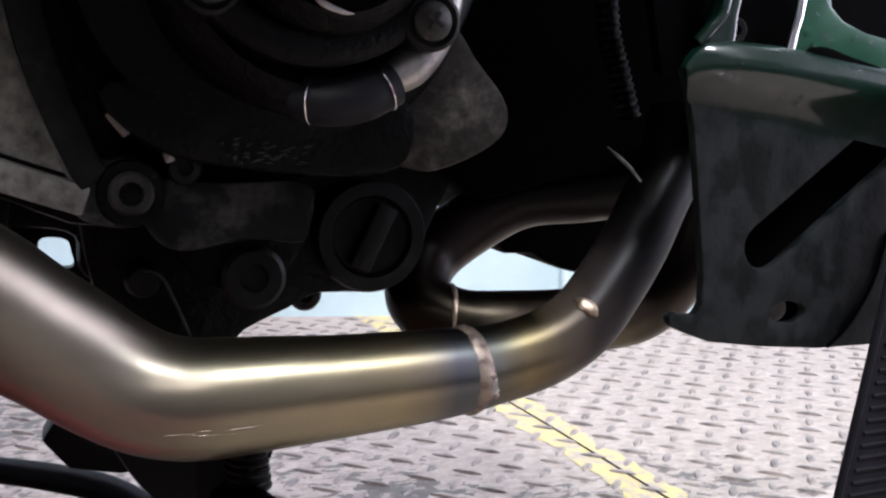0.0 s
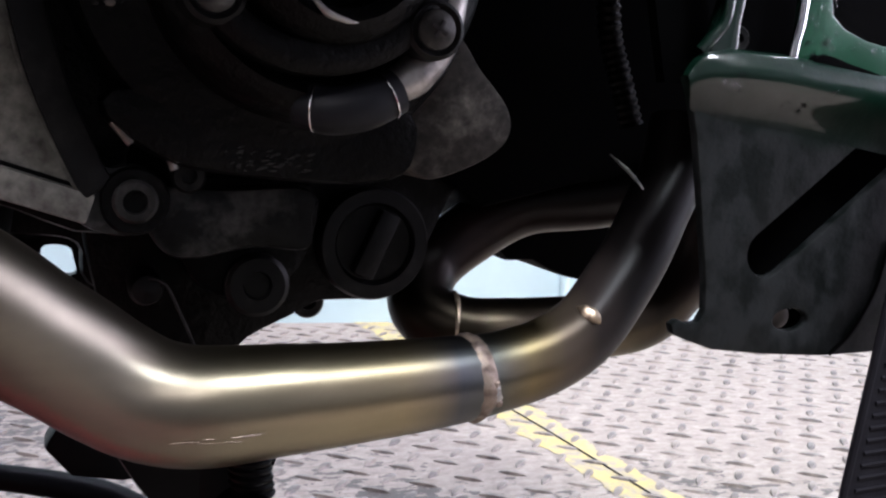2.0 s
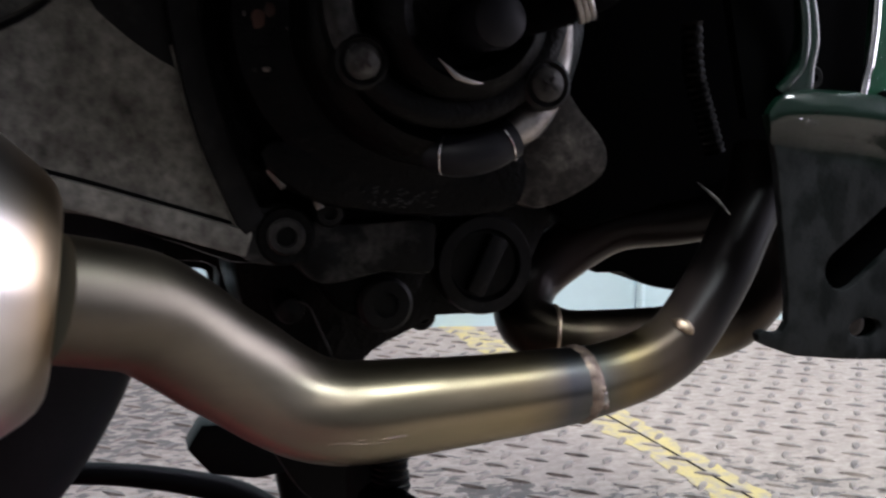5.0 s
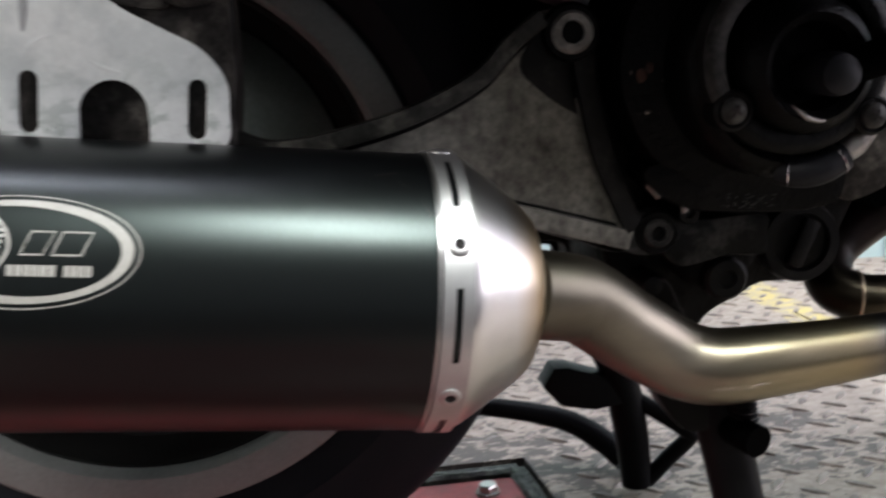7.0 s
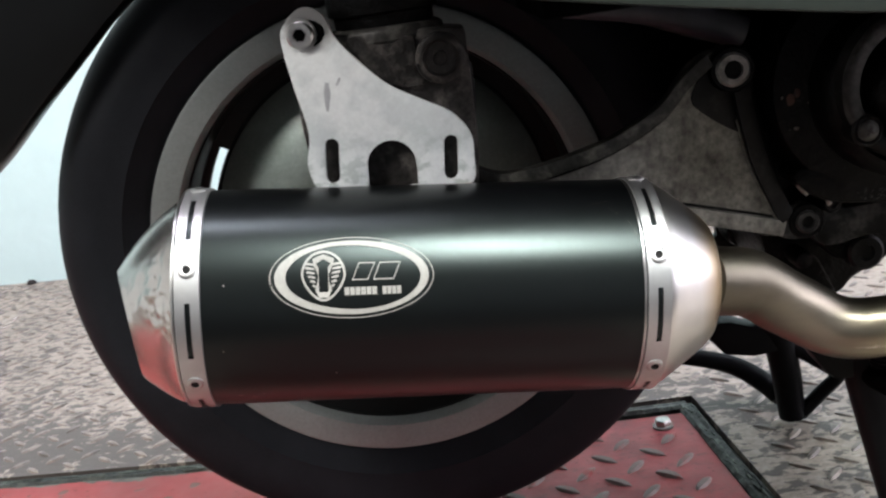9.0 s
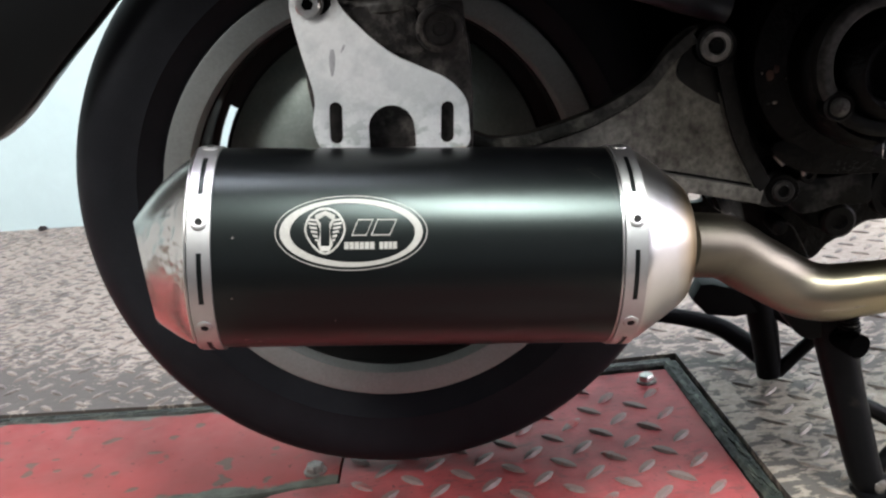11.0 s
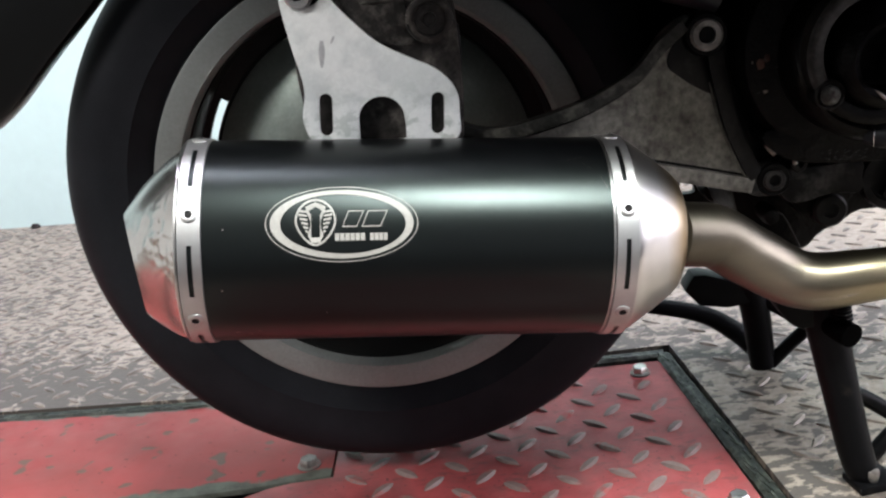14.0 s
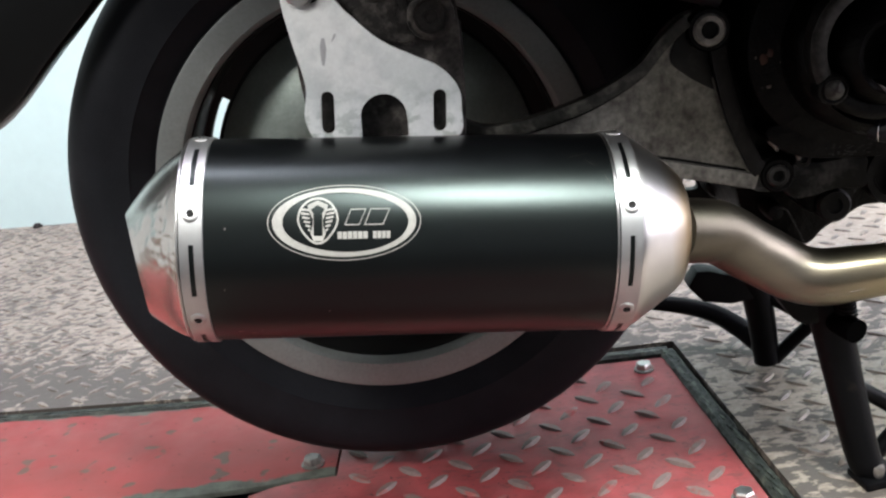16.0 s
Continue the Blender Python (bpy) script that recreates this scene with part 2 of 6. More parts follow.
M_CASTDARK = worn("oily_dark_casting", (0.0022, 0.0022, 0.0024), (0.013, 0.0122, 0.0118), 70, 0.5, 0.68, 0.5, 0.1, 0, 0.4, 0.001, 230, grain=(0.45, 1.55))
M_CASTMID = worn("worn_dark_casting", (0.030, 0.029, 0.028), (0.006, 0.0058, 0.0058), 60, 0.42, 0.66, 0.45, 0.2, 0, 0.4, 0.001, 230, grain=(0.45, 1.55))
M_RIB = worn("dirty_cast_rib", (0.020, 0.020, 0.018), (0.090, 0.088, 0.076), 42, 0.50, 0.68, 0.5, 0.1, 0, 0.5, 0.0012, 230, grain=(0.45, 1.55))
M_LUGCAST = worn("scuffed_dark_casting", (0.012, 0.0118, 0.0118), (0.050, 0.048, 0.046), 75, 0.50, 0.66, 0.42, 0.1, 0, 0.5, 0.0012, 230, grain=(0.45, 1.55))
M_EAR = worn("patchy_grey_casting", (0.005, 0.005, 0.0053), (0.042, 0.040, 0.038), 38, 0.50, 0.62, 0.40, 0.1, 0, 0.5, 0.0015, 230, grain=(0.45, 1.55))
M_HUB = worn("greasy_brown_casting", (0.026, 0.024, 0.023), (0.095, 0.087, 0.080), 55, 0.48, 0.66, 0.42, 0.1, 0, 0.7, 0.002, 230, grain=(0.45, 1.55))
M_CUP = worn("grimy_cup_steel", (0.030, 0.029, 0.027), (0.085, 0.082, 0.075), 60, 0.48, 0.66, 0.45, 0.2, 0, 0.6, 0.0015, 230, grain=(0.45, 1.55))
M_HOSE = worn("blue_grey_rubber", (0.009, 0.0095, 0.012), (0.006, 0.0062, 0.0075), 40, 0.4, 0.7, 0.5, 0, 0, 0.15, 0.0005, 500)
M_SPOUT = worn("dusty_grey_plastic", (0.060, 0.060, 0.070), (0.035, 0.035, 0.04), 40, 0.4, 0.7, 0.45)
M_GRIME = worn("caked_grime", (0.013, 0.012, 0.0115), (0.055, 0.051, 0.047), 110, 0.48, 0.66, 0.6, 0, 0, 1.0, 0.003, 420)
M_RUST = worn("rust_stain", (0.055, 0.022, 0.014), (0.018, 0.010, 0.008), 160, 0.45, 0.6, 0.8)
M_BOLTDULL = worn("dull_bolt_steel", (0.26, 0.245, 0.23), (0.13, 0.12, 0.112), 120, 0.45, 0.62, 0.42, 0.5, 0, 0.3, 0.0005, 500)
M_TABPALE = worn("pale_aluminium_casting", (0.026, 0.022, 0.0205), (0.085, 0.075, 0.068), 48, 0.50, 0.64, 0.5, 0.1, 0, 0.35, 0.001, 230, grain=(0.45, 1.55))
M_TAB = worn("aluminium_casting", (0.16, 0.135, 0.12), (0.07, 0.06, 0.055), 60, 0.5, 0.66, 0.5, 0.4, 0, 0.35, 0.001, 420)
M_BRIGHT = worn("scuffed_aluminium", (0.36, 0.34, 0.32), (0.18, 0.165, 0.155), 80, 0.45, 0.65, 0.42, 0.9, 0, 0.3, 0.0006, 500)
M_RUBBER = worn("tyre_rubber", (0.0108, 0.0120, 0.0146), (0.0145, 0.0158, 0.0190), 30, 0.4, 0.7, 0.55, 0, 0, 0.15, 0.0006, 500)
bsdf(M_RUBBER).inputs["Specular IOR Level"].default_value = 0.25
M_RIM = worn("grey_rim_paint", (0.205, 0.224, 0.219), (0.165, 0.180, 0.176), 14, 0.4, 0.7, 0.42, 0.2, 0, 0.1, 0.0005, 400)
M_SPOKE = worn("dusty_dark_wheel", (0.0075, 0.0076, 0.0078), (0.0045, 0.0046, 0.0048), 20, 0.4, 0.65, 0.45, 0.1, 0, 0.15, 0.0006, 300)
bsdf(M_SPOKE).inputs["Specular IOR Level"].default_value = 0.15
M_DISH = worn("dusty_grey_disc", (0.33, 0.385, 0.355), (0.22, 0.258, 0.238), 9, 0.38, 0.62, 0.40, 0.7, 0, 0.12, 0.0006, 300)
M_STAND = worn("black_stand_paint", (0.0035, 0.0035, 0.004), (0.013, 0.011, 0.010), 60, 0.6, 0.75, 0.42, 0.1, 0, 0.3, 0.0008, 400)
M_GREENDUST = worn("dusty_green_paint", (0.020, 0.027, 0.022), (0.014, 0.021, 0.017), 12, 0.4, 0.7, 0.5, 0.0, 0.1, 0.05, 0.0005, 500)
M_GREENDARK = worn("dark_green_gloss", (0.0022, 0.012, 0.0072), (0.0018, 0.0095, 0.0058), 8, 0.4, 0.7, 0.25, 0.1, 1.0, 0.02, 0.0003, 900)
M_BOLT = worn("zinc_bolt", (0.6, 0.59, 0.57), (0.4, 0.38, 0.36), 90, 0.45, 0.65, 0.3, 1.0, 0, 0.2, 0.0005, 500)
M_PRINT = worn("off_white_print", (0.345, 0.335, 0.305), (0.30, 0.29, 0.265), 30, 0.4, 0.7, 0.45)
M_STRAP = worn("black_webbing", (0.0035, 0.003, 0.0045), (0.008, 0.0075, 0.010), 60, 0.4, 0.7, 0.8, 0, 0, 0.6, 0.001, 900, (1, 1, 0.15))
M_WELD = worn("weld_metal", (0.50, 0.40, 0.28), (0.28, 0.22, 0.17), 160, 0.42, 0.6, 0.34, 0.9, 0, 0.5, 0.001, 700)
M_WELDTAN = worn("dull_weld_metal", (0.25, 0.195, 0.155), (0.13, 0.10, 0.085), 160, 0.42, 0.6, 0.45, 0.8, 0, 0.6, 0.001, 700)
# unseen ceiling, kept dark to hold down the bounced light
M_CEIL = worn("dark_unseen_ceiling", (0.22, 0.22, 0.21), (0.16, 0.16, 0.155), 2, 0.4, 0.7, 0.9)
# unseen walls, toned to steer reflections: pale on the left, dark elsewhere
M_WALL3 = worn("pale_reflector_wall", (0.70, 0.69, 0.665), (0.62, 0.61, 0.59), 2, 0.4, 0.7, 0.7, 0, 0, 0.1, 0.002, 60)
M_WALL2 = worn("dark_unseen_wall", (0.16, 0.16, 0.162), (0.11, 0.11, 0.112), 2, 0.4, 0.7, 0.7, 0, 0, 0.1, 0.002, 60)
def fairing_material():
    """Glossy dark green paint, dulled by road dust from a ragged line downwards."""
    m = mat("dusty_gloss_fairing", (0.002, 0.010, 0.006), 0.3, 0.0, 0.9, 0.3)
    co = coords(m)
    sep = N(m, "ShaderNodeSeparateXYZ")
    link(m, co, sep.inputs[0])
    line = N(m, "ShaderNodeMath")
    line.operation = "MULTIPLY_ADD"
    link(m, sep.outputs[0], line.inputs[0])
    line.inputs[1].default_value = 0.19
    link(m, sep.outputs[2], line.inputs[2])
    rag = N(m, "ShaderNodeMath")
    rag.operation = "MULTIPLY_ADD"
    link(m, noise_tex(m, co, 55, 5), rag.inputs[0])
    rag.inputs[1].default_value = 0.012
    link(m, line.outputs[0], rag.inputs[2])
    mr = N(m, "ShaderNodeMapRange")
    link(m, rag.outputs[0], mr.inputs[0])
    mr.inputs[1].default_value, mr.inputs[2].default_value = 0.398, 0.414
    spots = ramp(m, noise_tex(m, coords(m, (1, 1, 0.7)), 95, 8), [(0.44, 0.0), (0.58, 1.0)])
    dust = mix(m, spots, (0.0092, 0.0102, 0.0108), (0.0009, 0.0019, 0.0018))
    link(m, mix(m, mr.outputs[0], dust, (0.0016, 0.0105, 0.0060)), bsdf(m).inputs["Base Color"])
    link(m, ramp(m, mr.outputs[0], [(0, 0.0), (1, 0.9)]), bsdf(m).inputs["Coat Weight"])
    link(m, ramp(m, mr.outputs[0], [(0, 0.5), (1, 0.3)]), bsdf(m).inputs["Roughness"])
    bump(m, noise_tex(m, co, 130, 5), 0.35, 0.0012)
    bsdf(m).inputs["Specular IOR Level"].default_value = 0.2
    return m


M_FAIRING = fairing_material()
M_WETGREEN = worn("green_metallic_panel", (0.008, 0.062, 0.030), (0.006, 0.046, 0.023), 30, 0.4, 0.7, 0.35, 0.2, 0.7, 0.05, 0.0004, 500)
M_CHROME = worn("polished_trim", (0.85, 0.83, 0.84), (0.78, 0.77, 0.77), 20, 0.4, 0.7, 0.10, 1.0, 0, 0.02, 0.0003, 500)
M_GUARD = worn("glossy_black_green", (0.0006, 0.0009, 0.0010), (0.0010, 0.0017, 0.0016), 14, 0.4, 0.7, 0.3, 0.0, 0.15, 0.05, 0.0005, 300)
M_DROP = mat("water_drop", (1, 1, 1), 0.02)
bsdf(M_DROP).inputs["Transmission Weight"].default_value = 1.0
bsdf(M_DROP).inputs["IOR"].default_value = 1.33


def ring_brushed(m, amount):
    """Polished round the tube: highlights run out along it."""
    tg = N(m, "ShaderNodeTangent")
    tg.direction_type = "UV_MAP"
    link(m, tg.outputs[0], bsdf(m).inputs["Tangent"])
    bsdf(m).inputs["Anisotropic"].default_value = amount


def pipe_material():
    """Brushed stainless with a straw tint and a blue-brown band beside the weld."""
    m = mat("brushed_pipe_steel", (0.5, 0.45, 0.4), 0.27, 1.0)
    co = coords(m)
    sep = N(m, "ShaderNodeSeparateXYZ")
    link(m, co, sep.inputs[0])
    mr = N(m, "ShaderNodeMapRange")
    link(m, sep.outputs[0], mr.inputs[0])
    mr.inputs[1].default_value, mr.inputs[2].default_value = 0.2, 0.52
    # dimness at the cap end is put into the colour; upper end runs black
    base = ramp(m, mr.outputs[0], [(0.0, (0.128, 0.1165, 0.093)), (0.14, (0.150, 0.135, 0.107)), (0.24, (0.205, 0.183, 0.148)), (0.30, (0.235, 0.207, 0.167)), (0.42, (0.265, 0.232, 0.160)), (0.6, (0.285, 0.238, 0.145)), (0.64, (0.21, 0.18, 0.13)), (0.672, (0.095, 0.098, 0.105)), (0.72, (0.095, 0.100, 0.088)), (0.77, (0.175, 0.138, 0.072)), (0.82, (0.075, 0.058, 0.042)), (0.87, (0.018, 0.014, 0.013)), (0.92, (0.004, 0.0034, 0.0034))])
    n = noise_tex(m, coords(m, (0.2, 1, 1)), 60, 5)
    g = m.node_tree.nodes.new("ShaderNodeMix")
    g.data_type, g.blend_type = "RGBA", "MULTIPLY"
    g.inputs[0].default_value = 1
    link(m, base, g.inputs[6])
    link(m, ramp(m, n, [(0.3, 0.85), (0.7, 1.08)]), g.inputs[7])
    link(m, g.outputs[2], bsdf(m).inputs["Base Color"])
    uvn = N(m, "ShaderNodeUVMap")
    stretch = N(m, "ShaderNodeMapping")
    stretch.inputs["Scale"].default_value = (900, 5, 1)
    link(m, uvn.outputs[0], stretch.inputs[0])
    rings = noise_tex(m, stretch.outputs[0], 1.0, 2)
    rough = ramp(m, mr.outputs[0], [(0.0, 0.48), (0.16, 0.45), (0.30, 0.41), (0.55, 0.37), (0.75, 0.38), (1.0, 0.44)])
    total = N(m, "ShaderNodeMath")
    total.operation = "MULTIPLY_ADD"
    link(m, rings, total.inputs[0])
    total.inputs[1].default_value = 0.16
    link(m, rough, total.inputs[2])
    less = N(m, "ShaderNodeMath")
    less.operation = "SUBTRACT"
    link(m, total.outputs[0], less.inputs[0])
    less.inputs[1].default_value = 0.08
    link(m, less.outputs[0], bsdf(m).inputs["Roughness"])
    bump(m, rings, 0.06, 0.0003)
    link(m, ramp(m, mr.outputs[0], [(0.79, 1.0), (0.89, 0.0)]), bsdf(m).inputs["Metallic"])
    bsdf(m).inputs["Specular IOR Level"].default_value = 0.12
    ring_brushed(m, 0.65)
    return m


def loop_material():
    """Heat-browned steel, straw-coloured below and nearly black towards the top."""
    m = mat("heat_browned_header", (0.2, 0.15, 0.1), 0.40, 1.0)
    ring_brushed(m, 0.6)
    co = coords(m)
    sep = N(m, "ShaderNodeSeparateXYZ")
    link(m, co, sep.inputs[0])
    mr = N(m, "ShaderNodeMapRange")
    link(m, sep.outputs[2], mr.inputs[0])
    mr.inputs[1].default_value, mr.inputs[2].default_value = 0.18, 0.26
    n = noise_tex(m, co, 40, 5)
    g = m.node_tree.nodes.new("ShaderNodeMix")
    g.data_type, g.blend_type = "RGBA", "MULTIPLY"
    g.inputs[0].default_value = 1
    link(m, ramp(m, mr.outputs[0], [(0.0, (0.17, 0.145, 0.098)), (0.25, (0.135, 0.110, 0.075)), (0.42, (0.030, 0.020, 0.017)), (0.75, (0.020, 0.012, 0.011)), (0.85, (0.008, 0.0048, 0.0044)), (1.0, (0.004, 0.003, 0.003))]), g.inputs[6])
    link(m, ramp(m, n, [(0.3, 0.7), (0.7, 1.1)]), g.inputs[7])
    # darker at the bend and towards the cylinder head
    darkening = N(m, "ShaderNodeMapRange")
    link(m, sep.outputs[0], darkening.inputs[0])
    darkening.inputs[1].default_value, darkening.inputs[2].default_value = 0.44, 0.58
    clean = ramp(m, darkening.outputs[0], [(0.05, 0.12), (0.17, 0.3), (0.24, 1.0), (0.66, 1.0), (0.86, 0.25)])
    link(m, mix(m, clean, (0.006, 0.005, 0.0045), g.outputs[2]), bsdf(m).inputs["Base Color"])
    link(m, ramp(m, mr.outputs[0], [(0.35, 1.0), (0.7, 0.0)]), bsdf(m).inputs["Metallic"])
    bsdf(m).inputs["Specular IOR Level"].default_value = 0.2
    return m


spin = N(M_ALU, "ShaderNodeTangent")
spin.direction_type, spin.axis = "RADIAL", "X"
link(M_ALU, spin.outputs[0], bsdf(M_ALU).inputs["Tangent"])
bsdf(M_ALU).inputs["Anisotropic"].default_value = 0.6
bsdf(M_ALU).inputs["Anisotropic Rotation"].default_value = 0.25
# straw heat tint where the cap closes on the pipe
plain_steel = bsdf(M_ALU).inputs["Base Color"].links[0].from_socket
cap_x = N(M_ALU, "ShaderNodeSeparateXYZ")
link(M_ALU, coords(M_ALU), cap_x.inputs[0])
cap_f = N(M_ALU, "ShaderNodeMapRange")
link(M_ALU, cap_x.outputs[0], cap_f.inputs[0])
cap_f.inputs[1].default_value, cap_f.inputs[2].default_value = 0.198, 0.212
link(M_ALU, mix(M_ALU, cap_f.outputs[0], plain_steel, (0.46, 0.36, 0.24)), bsdf(M_ALU).inputs["Base Color"])
M_PIPE = pipe_material()
M_LOOP = loop_material()
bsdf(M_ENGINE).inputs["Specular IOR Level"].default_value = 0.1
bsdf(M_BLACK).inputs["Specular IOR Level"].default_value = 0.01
for m_ in (M_STAND,):
    bsdf(m_).inputs["Specular IOR Level"].default_value = 0.07
bsdf(M_SLEEVE).inputs["Specular IOR Level"].default_value = 0.42
bsdf(M_SLEEVE).inputs["Specular Tint"].default_value = (0.85, 1.0, 0.96, 1)
for m_ in (M_RED, M_CHIPPED, M_FLOOR, M_REDLUG):
    bsdf(m_).inputs["Specular IOR Level"].default_value = 0.2
bsdf(M_RUBBER).inputs["Specular IOR Level"].default_value = 0.09
bsdf(M_CASTDARK).inputs["Specular IOR Level"].default_value = 0.2
for m_ in (M_EAR, M_LUGCAST, M_CASTMID, M_TABPALE, M_GRIME, M_RIB, M_CUP, M_HUB, M_HOSE, M_GREYCAST):
    bsdf(m_).inputs["Specular IOR Level"].default_value = 0.16
bsdf(M_VOID).inputs["Specular IOR Level"].default_value = 0.1
bsdf(M_STRAP).inputs["Specular IOR Level"].default_value = 0.1



# ---- mesh helpers ----
def thing(name, label, category, group="", kind="", at=(0, 0, 0)):
    ob = new(name)
    ob.location = at
    ob.empty_display_size = 0.05
    return tagged(ob, label, category, group, kind)


def finish(bm, smooth=40):
    bmesh.ops.recalc_face_normals(bm, faces=bm.faces)
    for f in bm.faces:
        f.smooth = True
    for e in bm.edges:
        if len(e.link_faces) == 2 and e.calc_face_angle(0) > radians(smooth):
            e.smooth = False


def part(name, bm, material, parent=None, label="", smooth=40):
    finish(bm, smooth)
    me = bpy.data.meshes.new(name)
    bm.to_mesh(me)
    bm.free()
    me.materials.append(material)
    ob = new(name, me)
    if parent is not None:
        ob.parent = parent
        ob.matrix_parent_inverse = Matrix.Translation(-parent.location) if parent.type == "EMPTY" else Matrix()
    return tagged(ob, label)


def structure(name, bm, material, label, category):
    return tagged(part(name, bm, material), label, category, kind="structure")


def catmull(pts, n=8):
    P = [Vector(p) for p in pts]
    P = [2 * P[0] - P[1]] + P + [2 * P[-1] - P[-2]]
    out = []
    for i in range(1, len(P) - 2):
        a, b, c, d = P[i - 1:i + 3]
        for k in range(n):
            t = k / n
            out.append(0.5 * (2 * b + (c - a) * t + (2 * a - 5 * b + 4 * c - d) * t * t + (3 * b - a - 3 * c + d) * t ** 3))
    out.append(P[-2])
    return out


def tube(bm, pts, radii, seg=24, cap=True, flat=(1, 1)):
    """A swept tube through pts; radii: one number or one for each point."""
    P = [Vector(p) for p in pts]
    n = len(P)
    R = [radii] * n if isinstance(radii, (int, float)) else list(radii)
    if len(R) != n:
        R = [float(v) for v in np.interp(np.linspace(0, 1, n), np.linspace(0, 1, len(R)), R)]
    rings, up = [], None
    uv = bm.loops.layers.uv.verify()
    for i in range(n):
        t = (P[min(i + 1, n - 1)] - P[max(i - 1, 0)]).normalized()
        if up is None:
            up = t.orthogonal().normalized()
        up = (up - t * up.dot(t)).normalized()
        sd = t.cross(up)
        rings.append([bm.verts.new(P[i] + (up * math.cos(a) * flat[0] + sd * math.sin(a) * flat[1]) * R[i]) for a in (2 * math.pi * k / seg for k in range(seg))])
    for i, (a, b) in enumerate(zip(rings, rings[1:])):
        for k in range(seg):
            f = bm.faces.new((a[k], a[(k + 1) % seg], b[(k + 1) % seg], b[k]))
            for lp, (du, dv) in zip(f.loops, ((0, 0), (0, 1), (1, 1), (1, 0))):
                lp[uv].uv = ((i + du) / n, (k + dv) / seg)
    if cap:
        bm.faces.new(rings[0][::-1])
        bm.faces.new(rings[-1])
    return bm


def lathe(bm, m, prof, seg=48, shift=None, close=False, arc=None):
    """Revolves (s, r) round the local x axis of m. shift: (y, z) of the centre for each row. arc: degrees from, to."""
    rings = []
    a0, a1 = (0, 360) if arc is None else arc
    ks = seg if arc is None else seg + 1
    for i, (s, r) in enumerate(prof):
        oy, oz = shift[i] if shift else (0, 0)
        rings.append([bm.verts.new(m @ Vector((s, oy - r * math.cos(radians(a0 + (a1 - a0) * k / seg)), oz + r * math.sin(radians(a0 + (a1 - a0) * k / seg))))) for k in range(ks)])
    pairs = list(zip(rings, rings[1:])) + ([(rings[-1], rings[0])] if close else [])
    for a, b in pairs:
        for k in range(seg):
            j = (k + 1) % seg if arc is None else k + 1
            bm.faces.new((a[k], a[j], b[j], b[k]))
    if arc is None and not close:
        for ring in (rings[0], rings[-1]):
            bm.faces.new(ring)
    return bm


def plate(bm, outline, y0, y1, holes=(), bevel=0.0, at=None):
    """A slab with outline (x, z), from y0 to y1, with holes right through. at: a matrix for it."""
    edges = []
    for loop in (outline, *holes):
        vs = [bm.verts.new((x, y0, z)) for x, z in loop]
        edges += [bm.edges.new((vs[i], vs[(i + 1) % len(vs)])) for i in range(len(vs))]
    r = bmesh.ops.triangle_fill(bm, use_beauty=True, use_dissolve=False, edges=edges)
    faces = [g for g in r["geom"] if isinstance(g, bmesh.types.BMFace)]
    ex = bmesh.ops.extrude_face_region(bm, geom=faces)
    moved = [v for v in ex["geom"] if isinstance(v, bmesh.types.BMVert)]
    bmesh.ops.translate(bm, verts=moved, vec=(0, y1 - y0, 0))
    bmesh.ops.recalc_face_normals(bm, faces=bm.faces)
    if bevel:
        es = [e for e in bm.edges if len(e.link_faces) == 2 and e.calc_face_angle(0) > radians(50)]
        bmesh.ops.bevel(bm, geom=es, offset=bevel, segments=2, affect="EDGES", profile=0.6)
    if at is not None:
        bm.transform(at)
    return bm


def box(bm, c, size, m=None, bevel=0.0):
    b = bmesh.new()
    bmesh.ops.create_cube(b, size=1)
    b.transform(Matrix.Diagonal((*size, 1)))
    if bevel:
        bmesh.ops.bevel(b, geom=b.edges[:], offset=bevel, segments=2, affect="EDGES", profile=0.6)
    b.transform(Matrix.Translation(c) @ (m or Matrix()))
    me = bpy.data.meshes.new("t")
    b.to_mesh(me)
    bm.from_mesh(me)
    bpy.data.meshes.remove(me)
    b.free()
    return bm


def ellipse(cx, cz, rx, rz, n=24, a0=0, a1=360, close=False):
    k = n if a1 - a0 == 360 and not close else n + 1
    return [(cx + rx * math.cos(radians(a0 + (a1 - a0) * i / n)), cz + rz * math.sin(radians(a0 + (a1 - a0) * i / n))) for i in range(k)]


def slot(cx, cz, w, h, n=8):
    return ellipse(cx, cz + h / 2 - w / 2, w / 2, w / 2, n, 0, 180) + ellipse(cx, cz - h / 2 + w / 2, w / 2, w / 2, n, 180, 360, True)


def turned(pts, deg):
    """An outline (x, z) turned about its middle, its top towards +x."""
    cx, cz = sum(p[0] for p in pts) / len(pts), sum(p[1] for p in pts) / len(pts)
    c, s = math.cos(radians(deg)), math.sin(radians(deg))
    return [(cx + (x - cx) * c + (z - cz) * s, cz - (x - cx) * s + (z - cz) * c) for x, z in pts]


def smooth2(pts, n=5, closed=True):
    """A rounded outline through (x, z) points."""
    k = len(pts)
    out = []
    for i in range(k):
        a, b, c, d = (Vector(pts[(i + j - 1) % k]) for j in range(4))
        for q in range(n):
            t = q / n
            p = 0.5 * (2 * b + (c - a) * t + (2 * a - 5 * b + 4 * c - d) * t * t + (3 * b - a - 3 * c + d) * t ** 3)
            out.append((p.x, p.y))
    return out


def along_y(x, y, z):
    """Local x axis towards the near side (-y), for lathes on the flank."""
    return Matrix.Translation((x, y, z)) @ Matrix(((0, 1, 0, 0), (-1, 0, 0, 0), (0, 0, 1, 0), (0, 0, 0, 1)))


